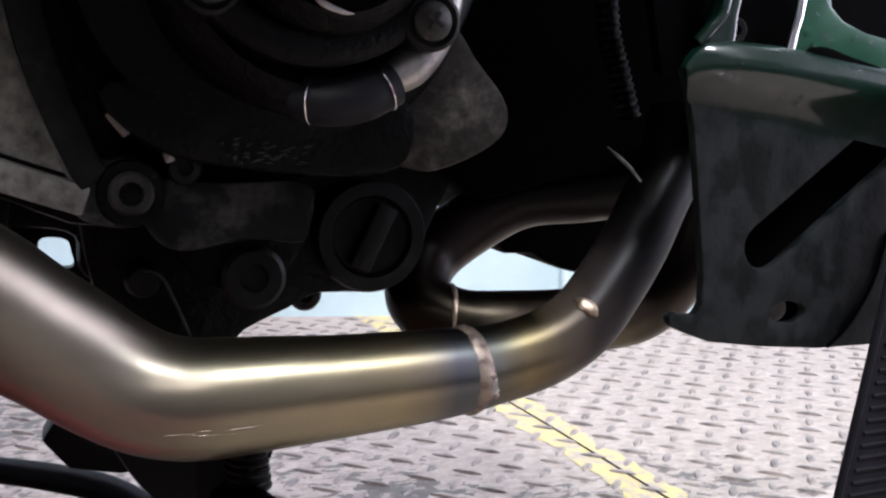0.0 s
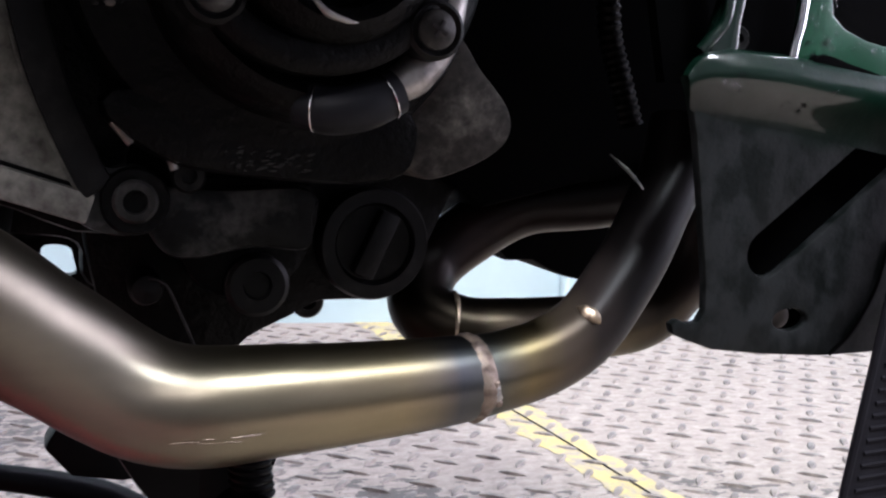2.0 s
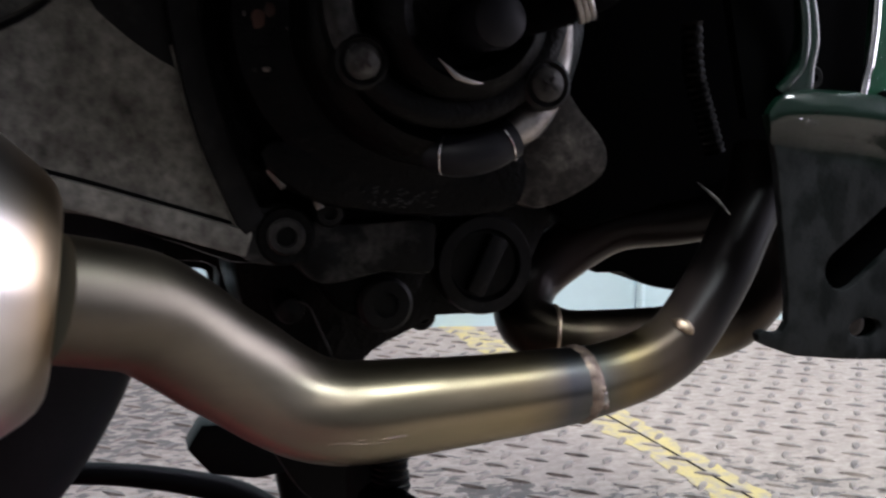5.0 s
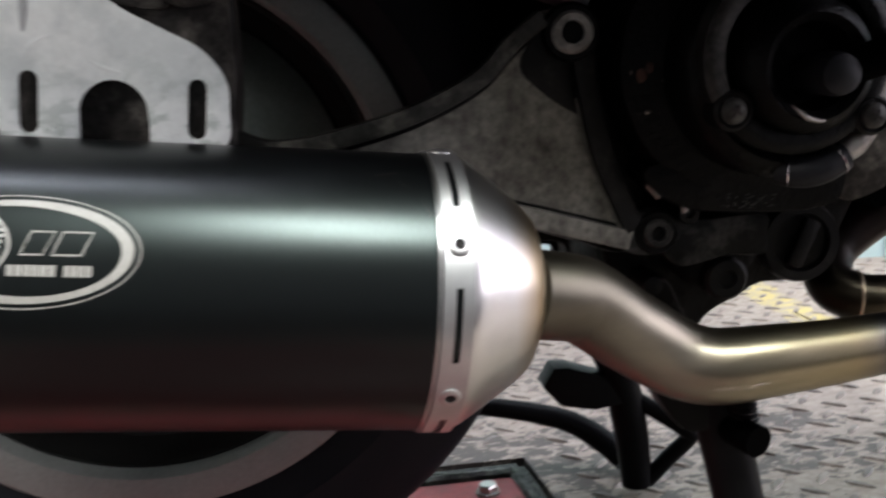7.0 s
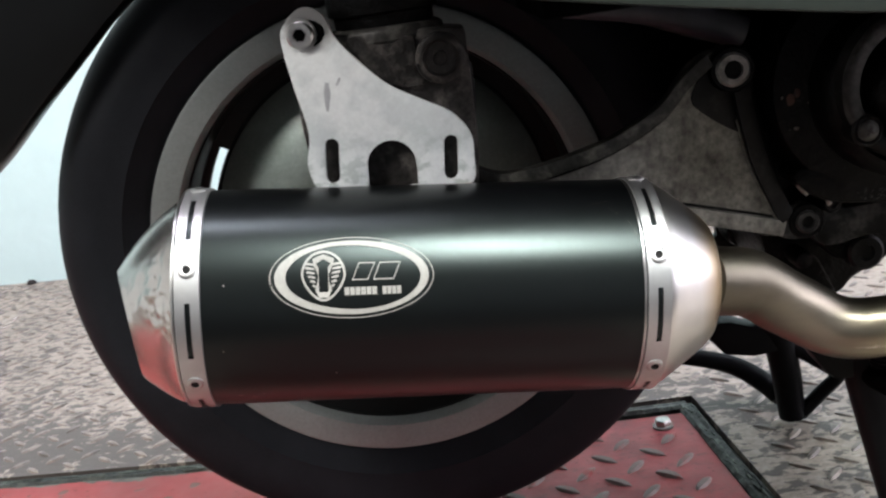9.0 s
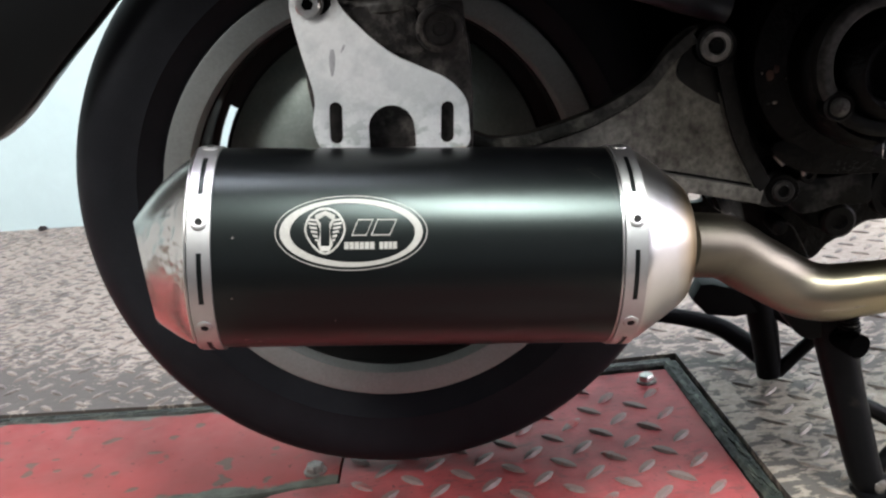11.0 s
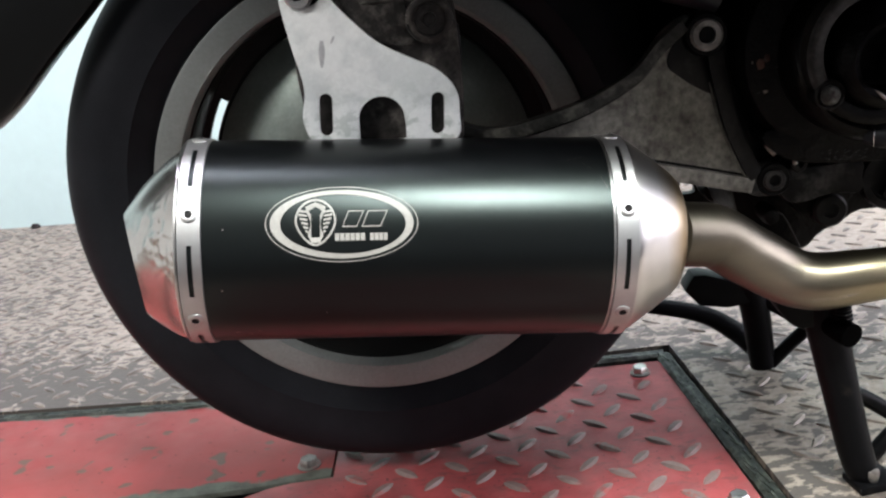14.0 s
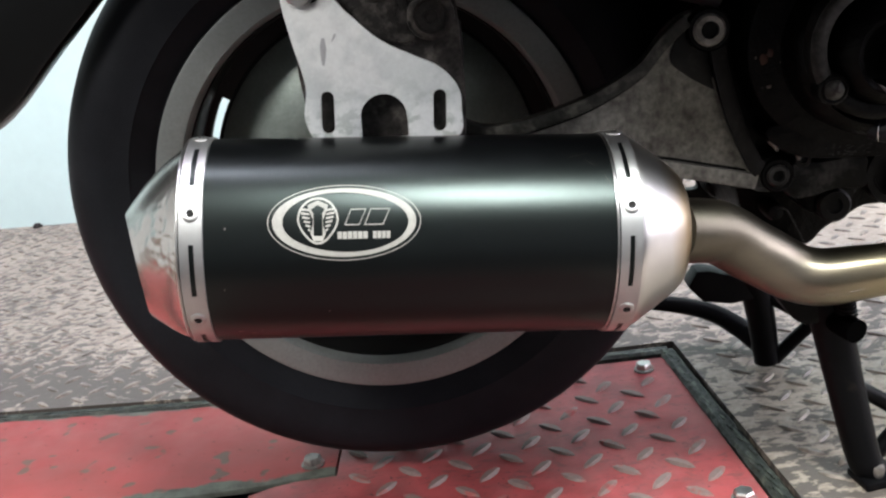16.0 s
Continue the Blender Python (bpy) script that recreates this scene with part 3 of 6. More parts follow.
def socket_bolt(parent, x, y, z, r, name="bolt", material=None, label="", hexr=0.5, deep=0.6):
    """A round head with a hexagon socket, facing the near side, its face at y."""
    bm = bmesh.new()
    m = along_y(x, y, z)
    rings = [(-r * 1.0, r), (-r * 0.15, r), (0, r * 0.86), (0, r * hexr), (-r * deep, r * hexr * 0.95), (-r * deep, 0.0001)]
    lathe(bm, m, rings, 18)
    ob = part(name, bm, material or M_BOLT, parent, label)
    if parent.parent is not None and parent.parent.parent is not None:
        return ob
    bm = bmesh.new()
    lathe(bm, m, [(-r * deep + 0.0002, r * hexr * 0.97), (-r * deep + 0.0008, r * hexr * 0.97)], 6)
    sock = part("socket", bm, M_BLACK, parent)
    return ob


# ---- setting: floor, wall, room ----
def lugs(bm, inside, e1, e2, origin, n, length, width, h, turn, z0=0.0):
    """Raised lens-shaped lugs of a tread plate in two crossing directions."""
    verts, faces = [], []
    for i in range(-n, n):
        for j in range(-n, n):
            for kind in (0, 1):
                u, v = i + 0.5 * kind, j + 0.5 * kind
                x, y = origin[0] + u * e1[0] + v * e2[0], origin[1] + u * e1[1] + v * e2[1]
                if not inside(x, y):
                    continue
                a = radians(turn + (45 if kind else -45))
                ca, sa = math.cos(a), math.sin(a)
                hl = length * 0.5 * random.uniform(0.92, 1.05)
                hh = h * random.uniform(0.7, 1.1)
                b = len(verts)
                prof = ((-1, 0), (-0.72, 0.55), (-0.3, 0.95), (0.3, 0.95), (0.72, 0.55), (1, 0))
                for s, w in prof:
                    for side, zz in ((-1, 0), (-0.62, 1), (0.62, 1), (1, 0)):
                        lx, ly = s * hl, side * w * width * 0.5
                        top = hh * (1 - abs(s) ** 3) * zz
                        verts.append((x + lx * ca - ly * sa, y + lx * sa + ly * ca, z0 + top))
                for k in range(5):
                    for q in range(3):
                        faces.append((b + 4 * k + q, b + 4 * k + 4 + q, b + 4 * k + 5 + q, b + 4 * k + 1 + q))
    me = bpy.data.meshes.new("l")
    me.from_pydata(verts, [], faces)
    bm.from_mesh(me)
    bpy.data.meshes.remove(me)
    return bm


def wall_y(x):
    """The far wall's foot."""
    return 1.034 - 0.1736 * x


RED_R = [(-0.086, 0.236), (-0.086, 0.0585), (-0.125, 0.0560), (-0.148, 0.0495), (-0.166, 0.0400), (-0.174, 0.0250), (-0.21, 0.010), (-0.60, -0.030), (-1.2, -0.075), (-1.2, -0.13), (0.12, -0.13), (0.15, -0.076), (0.2836, -0.076), (0.2535, 0.232)]
RED_L = [(-1.9, 0.0), (-1.9, 0.415), (-0.27, 0.243), (-0.088, 0.238), (-0.088, 0.0610), (-0.127, 0.0582), (-0.160, 0.0540), (-0.243, 0.0500), (-0.60, 0.040)]
pit = [(-2.0, -0.140), (0.13, -0.140), (0.155, -0.086), (0.3061, -0.086), (0.2705, 0.262), (-0.27, 0.262), (-2.0, 0.44)]

floor_bm = bmesh.new()
X0, X1, Y0 = -4.0, 4.0, -3.6
EDGE = -0.66
# the sheet round the pit
outer = [(X0, EDGE), (X1, EDGE), (X1, wall_y(X1)), (X0, wall_y(X0))]
plate(floor_bm, [(x, y) for x, y in outer], 0, 0.05, holes=[pit])
floor_bm.transform(Matrix(((1, 0, 0, 0), (0, 0, 1, 0), (0, -1, 0, 0), (0, 0, 0, 1))))
floor = structure("floor", floor_bm, M_FLOOR, "worn brown steel tread plate workshop lift floor", "floor")


def in_pit(x, y):
    def side(a, b):
        return (b[0] - a[0]) * (y - a[1]) - (b[1] - a[1]) * (x - a[0])
    return y > (-0.150 if x < 0.145 else -0.096) and side(pit[3], pit[4]) > -0.010 and side(pit[4], pit[5]) > -0.016 and (x > -0.27 or side(pit[5], pit[6]) > -0.012)


bm = bmesh.new()
lugs(bm, lambda x, y: not in_pit(x, y) and -1.7 < x < 2.2 and EDGE + 0.01 < y < wall_y(x) - 0.02, (0.0400, 0.0022), (-0.0038, 0.0418), (0.7958, 0.2347), 75, 0.0265, 0.0080, 0.0025, 4)
tread = part("tread_pattern", bm, M_LUG, floor, "raised worn lugs of the tread plate")
tagged(tread, kind="stuff")

bm = bmesh.new()
box(bm, (-0.8, 0.15, -0.075), (2.7, 0.8, 0.02))
structure("pit_floor", bm, M_VOID, "dark steel tray under the lift cover plates", "floor")


def wall(name, a, b, z0, z1, label, material=None):
    bm = bmesh.new()
    a, b = Vector(a), Vector(b)
    d = (b - a).normalized()
    nrm = Vector((d.y, -d.x))
    box(bm, (0, 0, 0), ((b - a).length, 0.12, z1 - z0))
    ang = math.atan2(d.y, d.x)
    c = (a + b) / 2 - nrm * 0.06
    bm.transform(Matrix.Translation((c.x, c.y, (z0 + z1) / 2)) @ Matrix.Rotation(ang, 4, "Z"))
    return structure(name, bm, material or M_WALL, label, "wall")


wall("wall_far", (X0, wall_y(X0)), (X1, wall_y(X1)), 0, 3.2, "pale blue-white painted workshop wall, brightly lit")
wall("wall_left", (X0 - 0.05, Y0), (X0 - 0.05, wall_y(X0)), -0.2, 3.2, "unseen pale side wall, added to brighten the rear cap's reflection", M_WALL3)
wall("wall_near", (X1, Y0 - 0.05), (X0, Y0 - 0.05), -0.2, 3.2, "unseen dark wall on the near side, added to dim reflections", M_WALL2)
# side wall with the wide open door
wall("wall_right_a", (X1 + 0.05, wall_y(X1)), (X1 + 0.05, 0.5), -0.2, 3.2, "unseen dark side wall beside the door opening", M_WALL2)
wall("wall_right_b", (X1 + 0.05, -2.0), (X1 + 0.05, Y0), -0.2, 3.2, "unseen dark side wall beside the door opening", M_WALL2)
wall("wall_right_lintel", (X1 + 0.05, 0.5), (X1 + 0.05, -2.0), 2.7, 3.2, "unseen dark wall over the door opening", M_WALL2)
bm = bmesh.new()
box(bm, (0, -0.6, 3.26), (8.6, 7.4, 0.1))
structure("ceiling", bm, M_CEIL, "unseen dark grey ceiling closing the room", "ceiling")
# unseen ground, added dark so that the lower sleeve reflects black
bm = bmesh.new()
box(bm, (0, 0, -0.2), (60, 60, 0.04))
structure("ground", bm, M_VOID, "unseen dark ground, added to blacken the lower sleeve's reflection", "ground")


# wall foot: a thin conduit and a few dark crumbs
bm = bmesh.new()
tube(bm, [(0.955, wall_y(0.955) - 0.012, 0.0), (0.955, wall_y(0.955) - 0.012, 2.4)], 0.006, 10)
part("conduit_pipe", bm, M_WALL)
tagged(bpy.data.objects["conduit_pipe"], "thin pale conduit pipe fixed upright on the wall", "pipe")

lump = thing("dirt_lump", "small dark lump of dirt at the foot of the wall", "dirt", at=(-0.795, 1.16, 0))
bm = bmesh.new()
bmesh.ops.create_icosphere(bm, subdivisions=3, radius=1)
for vv in bm.verts:
    vv.co *= 1 + 0.35 * noise.noise(vv.co * 2.3)
bm.transform(Matrix.Translation((-0.795, 1.16, 0.002)) @ Matrix.Diagonal((0.009, 0.006, 0.007, 1)))
part("crumb", bm, M_VOID, lump)
# ---- lift cover plates, their frame and bolts ----
cover = thing("tread_cover_plate", "worn red painted tread cover plate of the lift", "cover plate")
bm = bmesh.new()
plate(bm, RED_R, 0, 0.006, bevel=0.001)
bm.transform(Matrix(((1, 0, 0, 0), (0, 0, 1, 0), (0, -1, 0, -0.004), (0, 0, 0, 1))))
part("sheet", bm, M_RED, cover)


def in_red(x, y):
    return (x > -0.075 or (y < -0.045 and x > -0.5)) and x < 0.238 - (y - 0.232) * 0.10 and y < 0.200 and (x - 0.2285) ** 2 + (y - 0.206) ** 2 > 0.026 ** 2 and (x - 0.262) ** 2 + (y + 0.056) ** 2 > 0.026 ** 2


bm = bmesh.new()
lugs(bm, lambda x, y: in_red(x, y) and y > (-0.12 if x < 0.11 else -0.066), (0.0470, 0.0018), (-0.0056, 0.0478), (0.2128, 0.1059), 14, 0.030, 0.0100, 0.0032, 4, -0.004)
part("lug_pattern", bm, M_REDLUG, cover, "raised lugs worn to bare metal")

# unseen plate, added for the sleeve's red reflection and darkened to weaken its bounce
front = thing("tread_cover_plate", "unseen dark red plate, added for the silencer's red reflection", "cover plate")
bm = bmesh.new()
box(bm, (0.03, -0.385, 0.0025), (0.42, 0.46, 0.005), bevel=0.001)
part("sheet", bm, M_DARKRED, front)

plain = thing("plain_cover_plate", "chipped plain red painted steel plate of the lift", "cover plate")
bm = bmesh.new()
plate(bm, RED_L, 0, 0.006, bevel=0.001)
bm.transform(Matrix(((1, 0, 0, 0), (0, 0, 1, 0), (0, -1, 0, -0.0035), (0, 0, 0, 1))))
part("sheet", bm, M_CHIPPED, plain)

def hex_bolt(x, y, z, r, h, steel, label):
    ob = thing("hex_bolt", label, "bolt", "cover plate bolts")
    bm = bmesh.new()
    lathe(bm, Matrix.Translation((x, y, z)) @ Matrix.Rotation(radians(-90), 4, "Y"), [(0, r), (h * 0.75, r), (h, r * 0.86)], 6)
    part("head", bm, steel, ob, smooth=20)
    bm = bmesh.new()
    lathe(bm, Matrix.Translation((x, y, z)) @ Matrix.Rotation(radians(-90), 4, "Y"), [(-0.001, r * 1.25), (0.001, r * 1.25), (0.0015, r * 1.1)], 20)
    part("washer", bm, M_BARE, ob)
    return ob


hex_bolt(0.2285, 0.206, -0.003, 0.0085, 0.0075, M_BOLT, "bright hexagon bolt head in the red tread plate")
hex_bolt(0.262, -0.056, -0.003, 0.0085, 0.0075, M_BOLT, "bright hexagon bolt head in the red tread plate")
hex_bolt(-0.1115, 0.084, -0.003, 0.009, 0.008, M_BOLTDULL, "dull stained hexagon bolt head in the plain red plate")


def bar(name, pts, w, h, z, label):
    """An iron bar swept in short steps, its top edges torn and uneven."""
    bm = bmesh.new()
    path = []
    for a, b in zip(pts, pts[1:]):
        a, b = Vector(a), Vector(b)
        steps = max(2, int((b - a).length / 0.005))
        path += [a.lerp(b, k / steps) for k in range(steps)]
    path.append(Vector(pts[-1]))
    prev = None
    for k, p in enumerate(path):
        d = (path[min(k + 1, len(path) - 1)] - path[max(k - 1, 0)]).normalized()
        side = Vector((-d.y, d.x))
        row = []
        for q, (u, v) in enumerate(((-0.5, -0.5), (-0.5, 0.40), (-0.30, 0.5), (0.0, 0.47), (0.30, 0.5), (0.5, 0.40), (0.5, -0.5))):
            rag = noise.noise((p.x * 130, p.y * 130, q * 7.3)) + 0.7 * noise.noise((p.x * 310, p.y * 310, q * 3.1))
            out = u * w + (0.0016 * rag if 0 < q < 6 else 0)
            up = z + v * h + (0.0009 * rag if 0 < q < 6 else 0)
            row.append(bm.verts.new((p.x + side.x * out, p.y + side.y * out, up)))
        if prev:
            for q in range(6):
                bm.faces.new((prev[q], prev[q + 1], row[q + 1], row[q]))
        else:
            bm.faces.new(row)
        prev = row
    bm.faces.new(prev[::-1])
    bmesh.ops.recalc_face_normals(bm, faces=bm.faces)
    ob = part(name, bm, M_FRAME, smooth=25)
    return tagged(ob, label, "frame bar")


bar("frame_bar", [(0.2947, -0.079), (0.2605, 0.246)], 0.0165, 0.03, -0.016, "scraped greenish-black iron edge bar of the lift")
bar("frame_bar", [(0.262, 0.2485), (-0.27, 0.2505), (-1.98, 0.428)], 0.0155, 0.03, -0.016, "scraped greenish-black iron edge bar of the lift")

bars = [o for o in bpy.data.objects if o.name.startswith("frame_bar")]
for k in range(44):
    q = (k + random.uniform(0.2, 0.8)) / 44
    x, y = 0.2605 + 0.0343 * (1 - q) + random.uniform(-0.006, 0.006), -0.08 + 0.326 * q
    bm = bmesh.new()
    box(bm, (x, y, -0.0012), (random.uniform(0.0010, 0.0026), random.uniform(0.008, 0.026), 0.0018), Matrix.Rotation(radians(random.uniform(-4, 22)), 4, "Z"), 0.0005)
    part("burr", bm, random.choice((M_FRAME, M_FRAME, M_BURR)), bars[0], "torn ridge on the iron edge")
for k in range(56):
    x = 0.22 - 1.2 * (k + random.random()) / 56
    y = (0.2490 if x > -0.27 else 0.2505 - 0.1038 * (x + 0.27)) + random.uniform(-0.005, 0.004)
    bm = bmesh.new()
    box(bm, (x, y, -0.0012), (random.uniform(0.010, 0.036), random.uniform(0.0010, 0.0026), 0.0016), Matrix.Rotation(radians(random.uniform(-12, 4)), 4, "Z"), 0.0005)
    part("burr", bm, random.choice((M_FRAME, M_FRAME, M_BURR)), bars[1], "torn ridge on the iron edge")

# ---- yellow line ----
bm = bmesh.new()
rows_y = [0.05 + 0.011 * i for i in range(86)]
prev = None
for yy in rows_y:
    xc = 0.7085 - 0.028 * (yy - 0.3)
    w = 0.024
    l = xc - w - 0.009 * (noise.noise((yy * 40, 1.3, 0)) + 0.6 * noise.noise((yy * 110, 4.3, 0)))
    r = xc + w + 0.009 * (noise.noise((yy * 38, 7.3, 0)) + 0.6 * noise.noise((yy * 120, 9.3, 0)))
    cur = (bm.verts.new((l, yy, 0.0006)), bm.verts.new((r, yy, 0.0006)))
    if prev:
        bm.faces.new((prev[0], prev[1], cur[1], cur[0]))
    prev = cur
structure("yellow_line", bm, M_YELLOW, "worn yellow painted line on the tread floor", "floor marking")
bm = bmesh.new()
tube(bm, [(0.724, 0.05, 0.0008), (0.7085, 0.4, 0.0008), (0.695, 0.62, 0.0008)], 0.0011, 6)
structure("floor_seam", bm, M_VOID, "dark joint between two floor plates", "floor seam")

# ---- the motor scooter, standing on its centre stand ----
scooter = thing("motor_scooter", "dark green motor scooter on its centre stand with black silencer", "scooter")

# silencer: its own axis runs from the rear end forwards and down
AX = Vector((0.9897, 0.0663, -0.1268)).normalized()
AY = Vector((0, 0, 1)).cross(AX).normalized()
AZ = AX.cross(AY)
SIL = Matrix.Translation((-0.1, -0.1217, 0.2874)) @ Matrix((AX, AY, AZ)).transposed().to_4x4()
SR = 0.0682


def on_sleeve(s, deg, r=SR):
    """The place at s along the silencer and deg up from its near side."""
    a = radians(deg)
    return SIL @ Vector((s, -r * math.cos(a), r * math.sin(a)))


bm = bmesh.new()
lathe(bm, SIL, [(-0.012, SR - 0.002), (-0.012, SR), (0.27, SR), (0.27, SR - 0.002)], 96)
silencer = part("silencer", bm, M_SLEEVE, scooter, "satin black round silencer sleeve with faint scratches")

# rear cap: an eccentric cone with a small rolled outlet
bm = bmesh.new()
prof, sh = [], []
for k in range(41):
    t = k / 40
    s = -0.014 - 0.041 * t
    prof.append((s, 0.0675 - 0.0295 * t ** 1.02 + 0.0034 * math.sin(t * math.pi)))
    sh.append((0.004 * t, -0.0172 * t))
prof += [(-0.0580, 0.0345), (-0.0565, 0.031), (-0.045, 0.029), (-0.02, 0.028)]
sh += [(0.004, -0.0172)] * 4
lathe(bm, SIL, prof, 220, sh)
inv = SIL.inverted()
for vv in bm.verts:
    q = inv @ vv.co
    t = min(1, max(0, (-0.014 - q.x) / 0.041))
    # crumpled patch on the upper near side
    deg = math.degrees(math.atan2(q.z, -q.y))
    amount = max(0, 1 - abs(deg - 20) / 34) * max(0, 1 - abs(t - 0.5) / 0.6)
    dent = 0.0018 * amount * noise.noise(q * 90) + 0.0022 * amount * noise.noise(q * 210) + 0.0001 * noise.noise(q * 45)
    k = 1 + dent / max(0.02, math.hypot(q.y, q.z))
    q.y, q.z = q.y * k, q.z * k
    q.x += t * (-0.15 * (q.z + 0.0172) - 0.26 * q.y)
    vv.co = SIL @ q
part("rear_cap", bm, M_REARCAP, silencer, "polished steel rear end cap")
bm = bmesh.new()
lathe(bm, SIL, [(-0.045, 0.0285), (-0.040, 0.0285), (-0.040, 0.0001)], 32, [(0.004, -0.0172)] * 3)
part("outlet", bm, M_VOID, silencer)

# front cap: a rounded cone down to the pipe
bm = bmesh.new()
lathe(bm, SIL, [(0.27, 0.0672), (0.2745, 0.0676), (0.279, 0.0660), (0.286, 0.0612), (0.2945, 0.0552), (0.303, 0.0490), (0.3095, 0.0440), (0.3135, 0.0398), (0.3158, 0.0350), (0.3166, 0.0300), (0.3168, 0.0245), (0.3168, 0.018)], 72)
part("front_cap", bm, M_ALU, silencer, "brushed steel front end cap")


def band(s0, s1):
    """A clamp band round the sleeve with slots between its screws."""
    w, th, seg = s1 - s0, 0.0013, 180
    bm = bmesh.new()
    sa, sb = s0 + w * 0.40, s0 + w * 0.62

    def ring(s, r):
        return [bm.verts.new(on_sleeve(s, 360 * k / seg, r)) for k in range(seg)]
    cols = [ring(s0, SR + 0.0002), ring(s0 + 0.0004, SR + th), ring(sa, SR + th), ring(sb, SR + th), ring(s1 - 0.0004, SR + th), ring(s1, SR + 0.0002)]
    inner = (ring(sa, SR + 0.0003), ring(sb, SR + 0.0003))
    for i, (a, b) in enumerate(zip(cols, cols[1:])):
        for k in range(seg):
            j = (k + 1) % seg
            ang = (360 * (k + 0.5) / seg + 30) % 60 - 30
            if i == 2 and abs(ang) < 14:
                for p, q in ((cols[2], inner[0]), (inner[1], cols[3])):
                    bm.faces.new((p[k], p[j], q[j], q[k]))
                continue
            bm.faces.new((a[k], a[j], b[j], b[k]))
    bmesh.ops.delete(bm, geom=[v for v in bm.verts if not v.link_faces], context="VERTS")
    ob = part("clamp_band", bm, M_BAND, silencer, "slotted stainless clamp band")
    mid = (sa + sb) / 2
    for deg in (-90, -30, 30, 90, 150, 210):
        p = on_sleeve(mid, deg, SR + th)
        nrm = (p - on_sleeve(mid, deg, 0)).normalized()
        m = Matrix.Translation(p) @ nrm.to_track_quat("X", "Z").to_matrix().to_4x4()
        b2 = bmesh.new()
        lathe(b2, m, [(-0.0005, 0.0052), (0.0006, 0.0052), (0.0010, 0.0046), (0.0012, 0.0038), (0.0014, 0.0031), (0.0012, 0.0025), (0.0004, 0.0022), (0.0004, 0.0001)], 16)
        rivet = part("rivet", b2, M_BAND, ob)
        # centre faces coloured dark for the shade in the rivet's hole
        rivet.data.materials.append(M_VOID)
        for f in rivet.data.polygons:
            if (f.center - p - nrm * (f.center - p).dot(nrm)).length < 0.00242:
                f.material_index = 1
    b2 = bmesh.new()
    lathe(b2, SIL, [(s0 - 0.0022, SR - 0.0006), (s0 - 0.0016, SR + 0.0006), (s0 - 0.0006, SR + 0.0006), (s0 - 0.0002, SR - 0.0006)], 72)
    part("bead", b2, M_ALU, ob)
    return ob


band(-0.0165, -0.0015)
band(0.2598, 0.2745)


# print on the sleeve
def wrap(bm, lift=0.0004, centre=None):
    """Lays a flat drawing (x along, z up, metres) on the sleeve; the badge where none is said."""
    kx, kz = (1, 1) if centre else (0.923, 0.95)
    centre = centre or (0.0858, 24.6)
    for v in bm.verts:
        v.co.x, v.co.z = v.co.x * kx, v.co.z * kz
        r = SR + lift + v.co.y
        v.co = on_sleeve(centre[0] + v.co.x, centre[1] + math.degrees(v.co.z / SR), r)
    return bm


def strip(bm, outer, inner):
    a = [bm.verts.new((x, 0, z)) for x, z in outer]
    b = [bm.verts.new((x, 0, z)) for x, z in inner]
    n = len(a)
    for i in range(n):
        bm.faces.new((a[i], a[(i + 1) % n], b[(i + 1) % n], b[i]))


bm = bmesh.new()
n = 96
strip(bm, ellipse(0, 0, 0.0485, 0.0232, n), [(0.0485 * math.cos(a) * (0.905 - 0.05 * abs(math.sin(a * 0.5 + 0.3))), 0.0232 * math.sin(a) * (0.86 - 0.03 * math.sin(a * 2))) for a in (2 * math.pi * k / n for k in range(n))])
strip(bm, ellipse(0, 0, 0.0517, 0.0256, n), ellipse(0, 0, 0.0511, 0.0250, n))
part("oval_ring_print", wrap(bm), M_PRINT, silencer, "off-white oval ring print")
# a shield shape with ribs
bm = bmesh.new()


def shield(k):
    pts = []
    for q in range(40):
        a = 2 * math.pi * q / 40
        x, z = math.cos(a), math.sin(a)
        w = 0.0140 * (1 - 0.28 * max(0, -z) ** 1.2)
        pts.append((-0.0178 + w * x * k, 0.001 + 0.0158 * z * k))
    return pts


strip(bm, shield(1.0), shield(0.9))
for q in range(7):
    z = 0.0085 - q * 0.0027
    for sgn in (-1, 1):
        w1 = 0.0118 - 0.0004 * q - 0.0003 * q * q * 0.4
        w0 = 0.0058 - 0.0002 * q
        vs = [bm.verts.new((-0.0178 + sgn * xx, 0, zz)) for xx, zz in ((w0, z), (w1, z + 0.001), (w1, z - 0.0006), (w0, z - 0.0013))]
        bm.faces.new(vs if sgn > 0 else vs[::-1])
x0 = -0.0178
pad = [(x0 - 0.0052, -0.0075), (x0 - 0.0035, -0.002), (x0 - 0.003, 0.006), (x0 - 0.0068, 0.0115), (x0, 0.0145), (x0 + 0.0068, 0.0115), (x0 + 0.003, 0.006), (x0 + 0.0035, -0.002), (x0 + 0.0052, -0.0075), (x0 + 0.003, -0.0125), (x0 - 0.003, -0.0125)]
mid = [bm.verts.new((x, 0, z)) for x, z in pad]
bm.faces.new(mid)
bmesh.ops.triangulate(bm, faces=[f for f in bm.faces if len(f.verts) > 4])
part("shield_print", wrap(bm, 0.0005), M_PRINT, silencer, "off-white ribbed shield print")
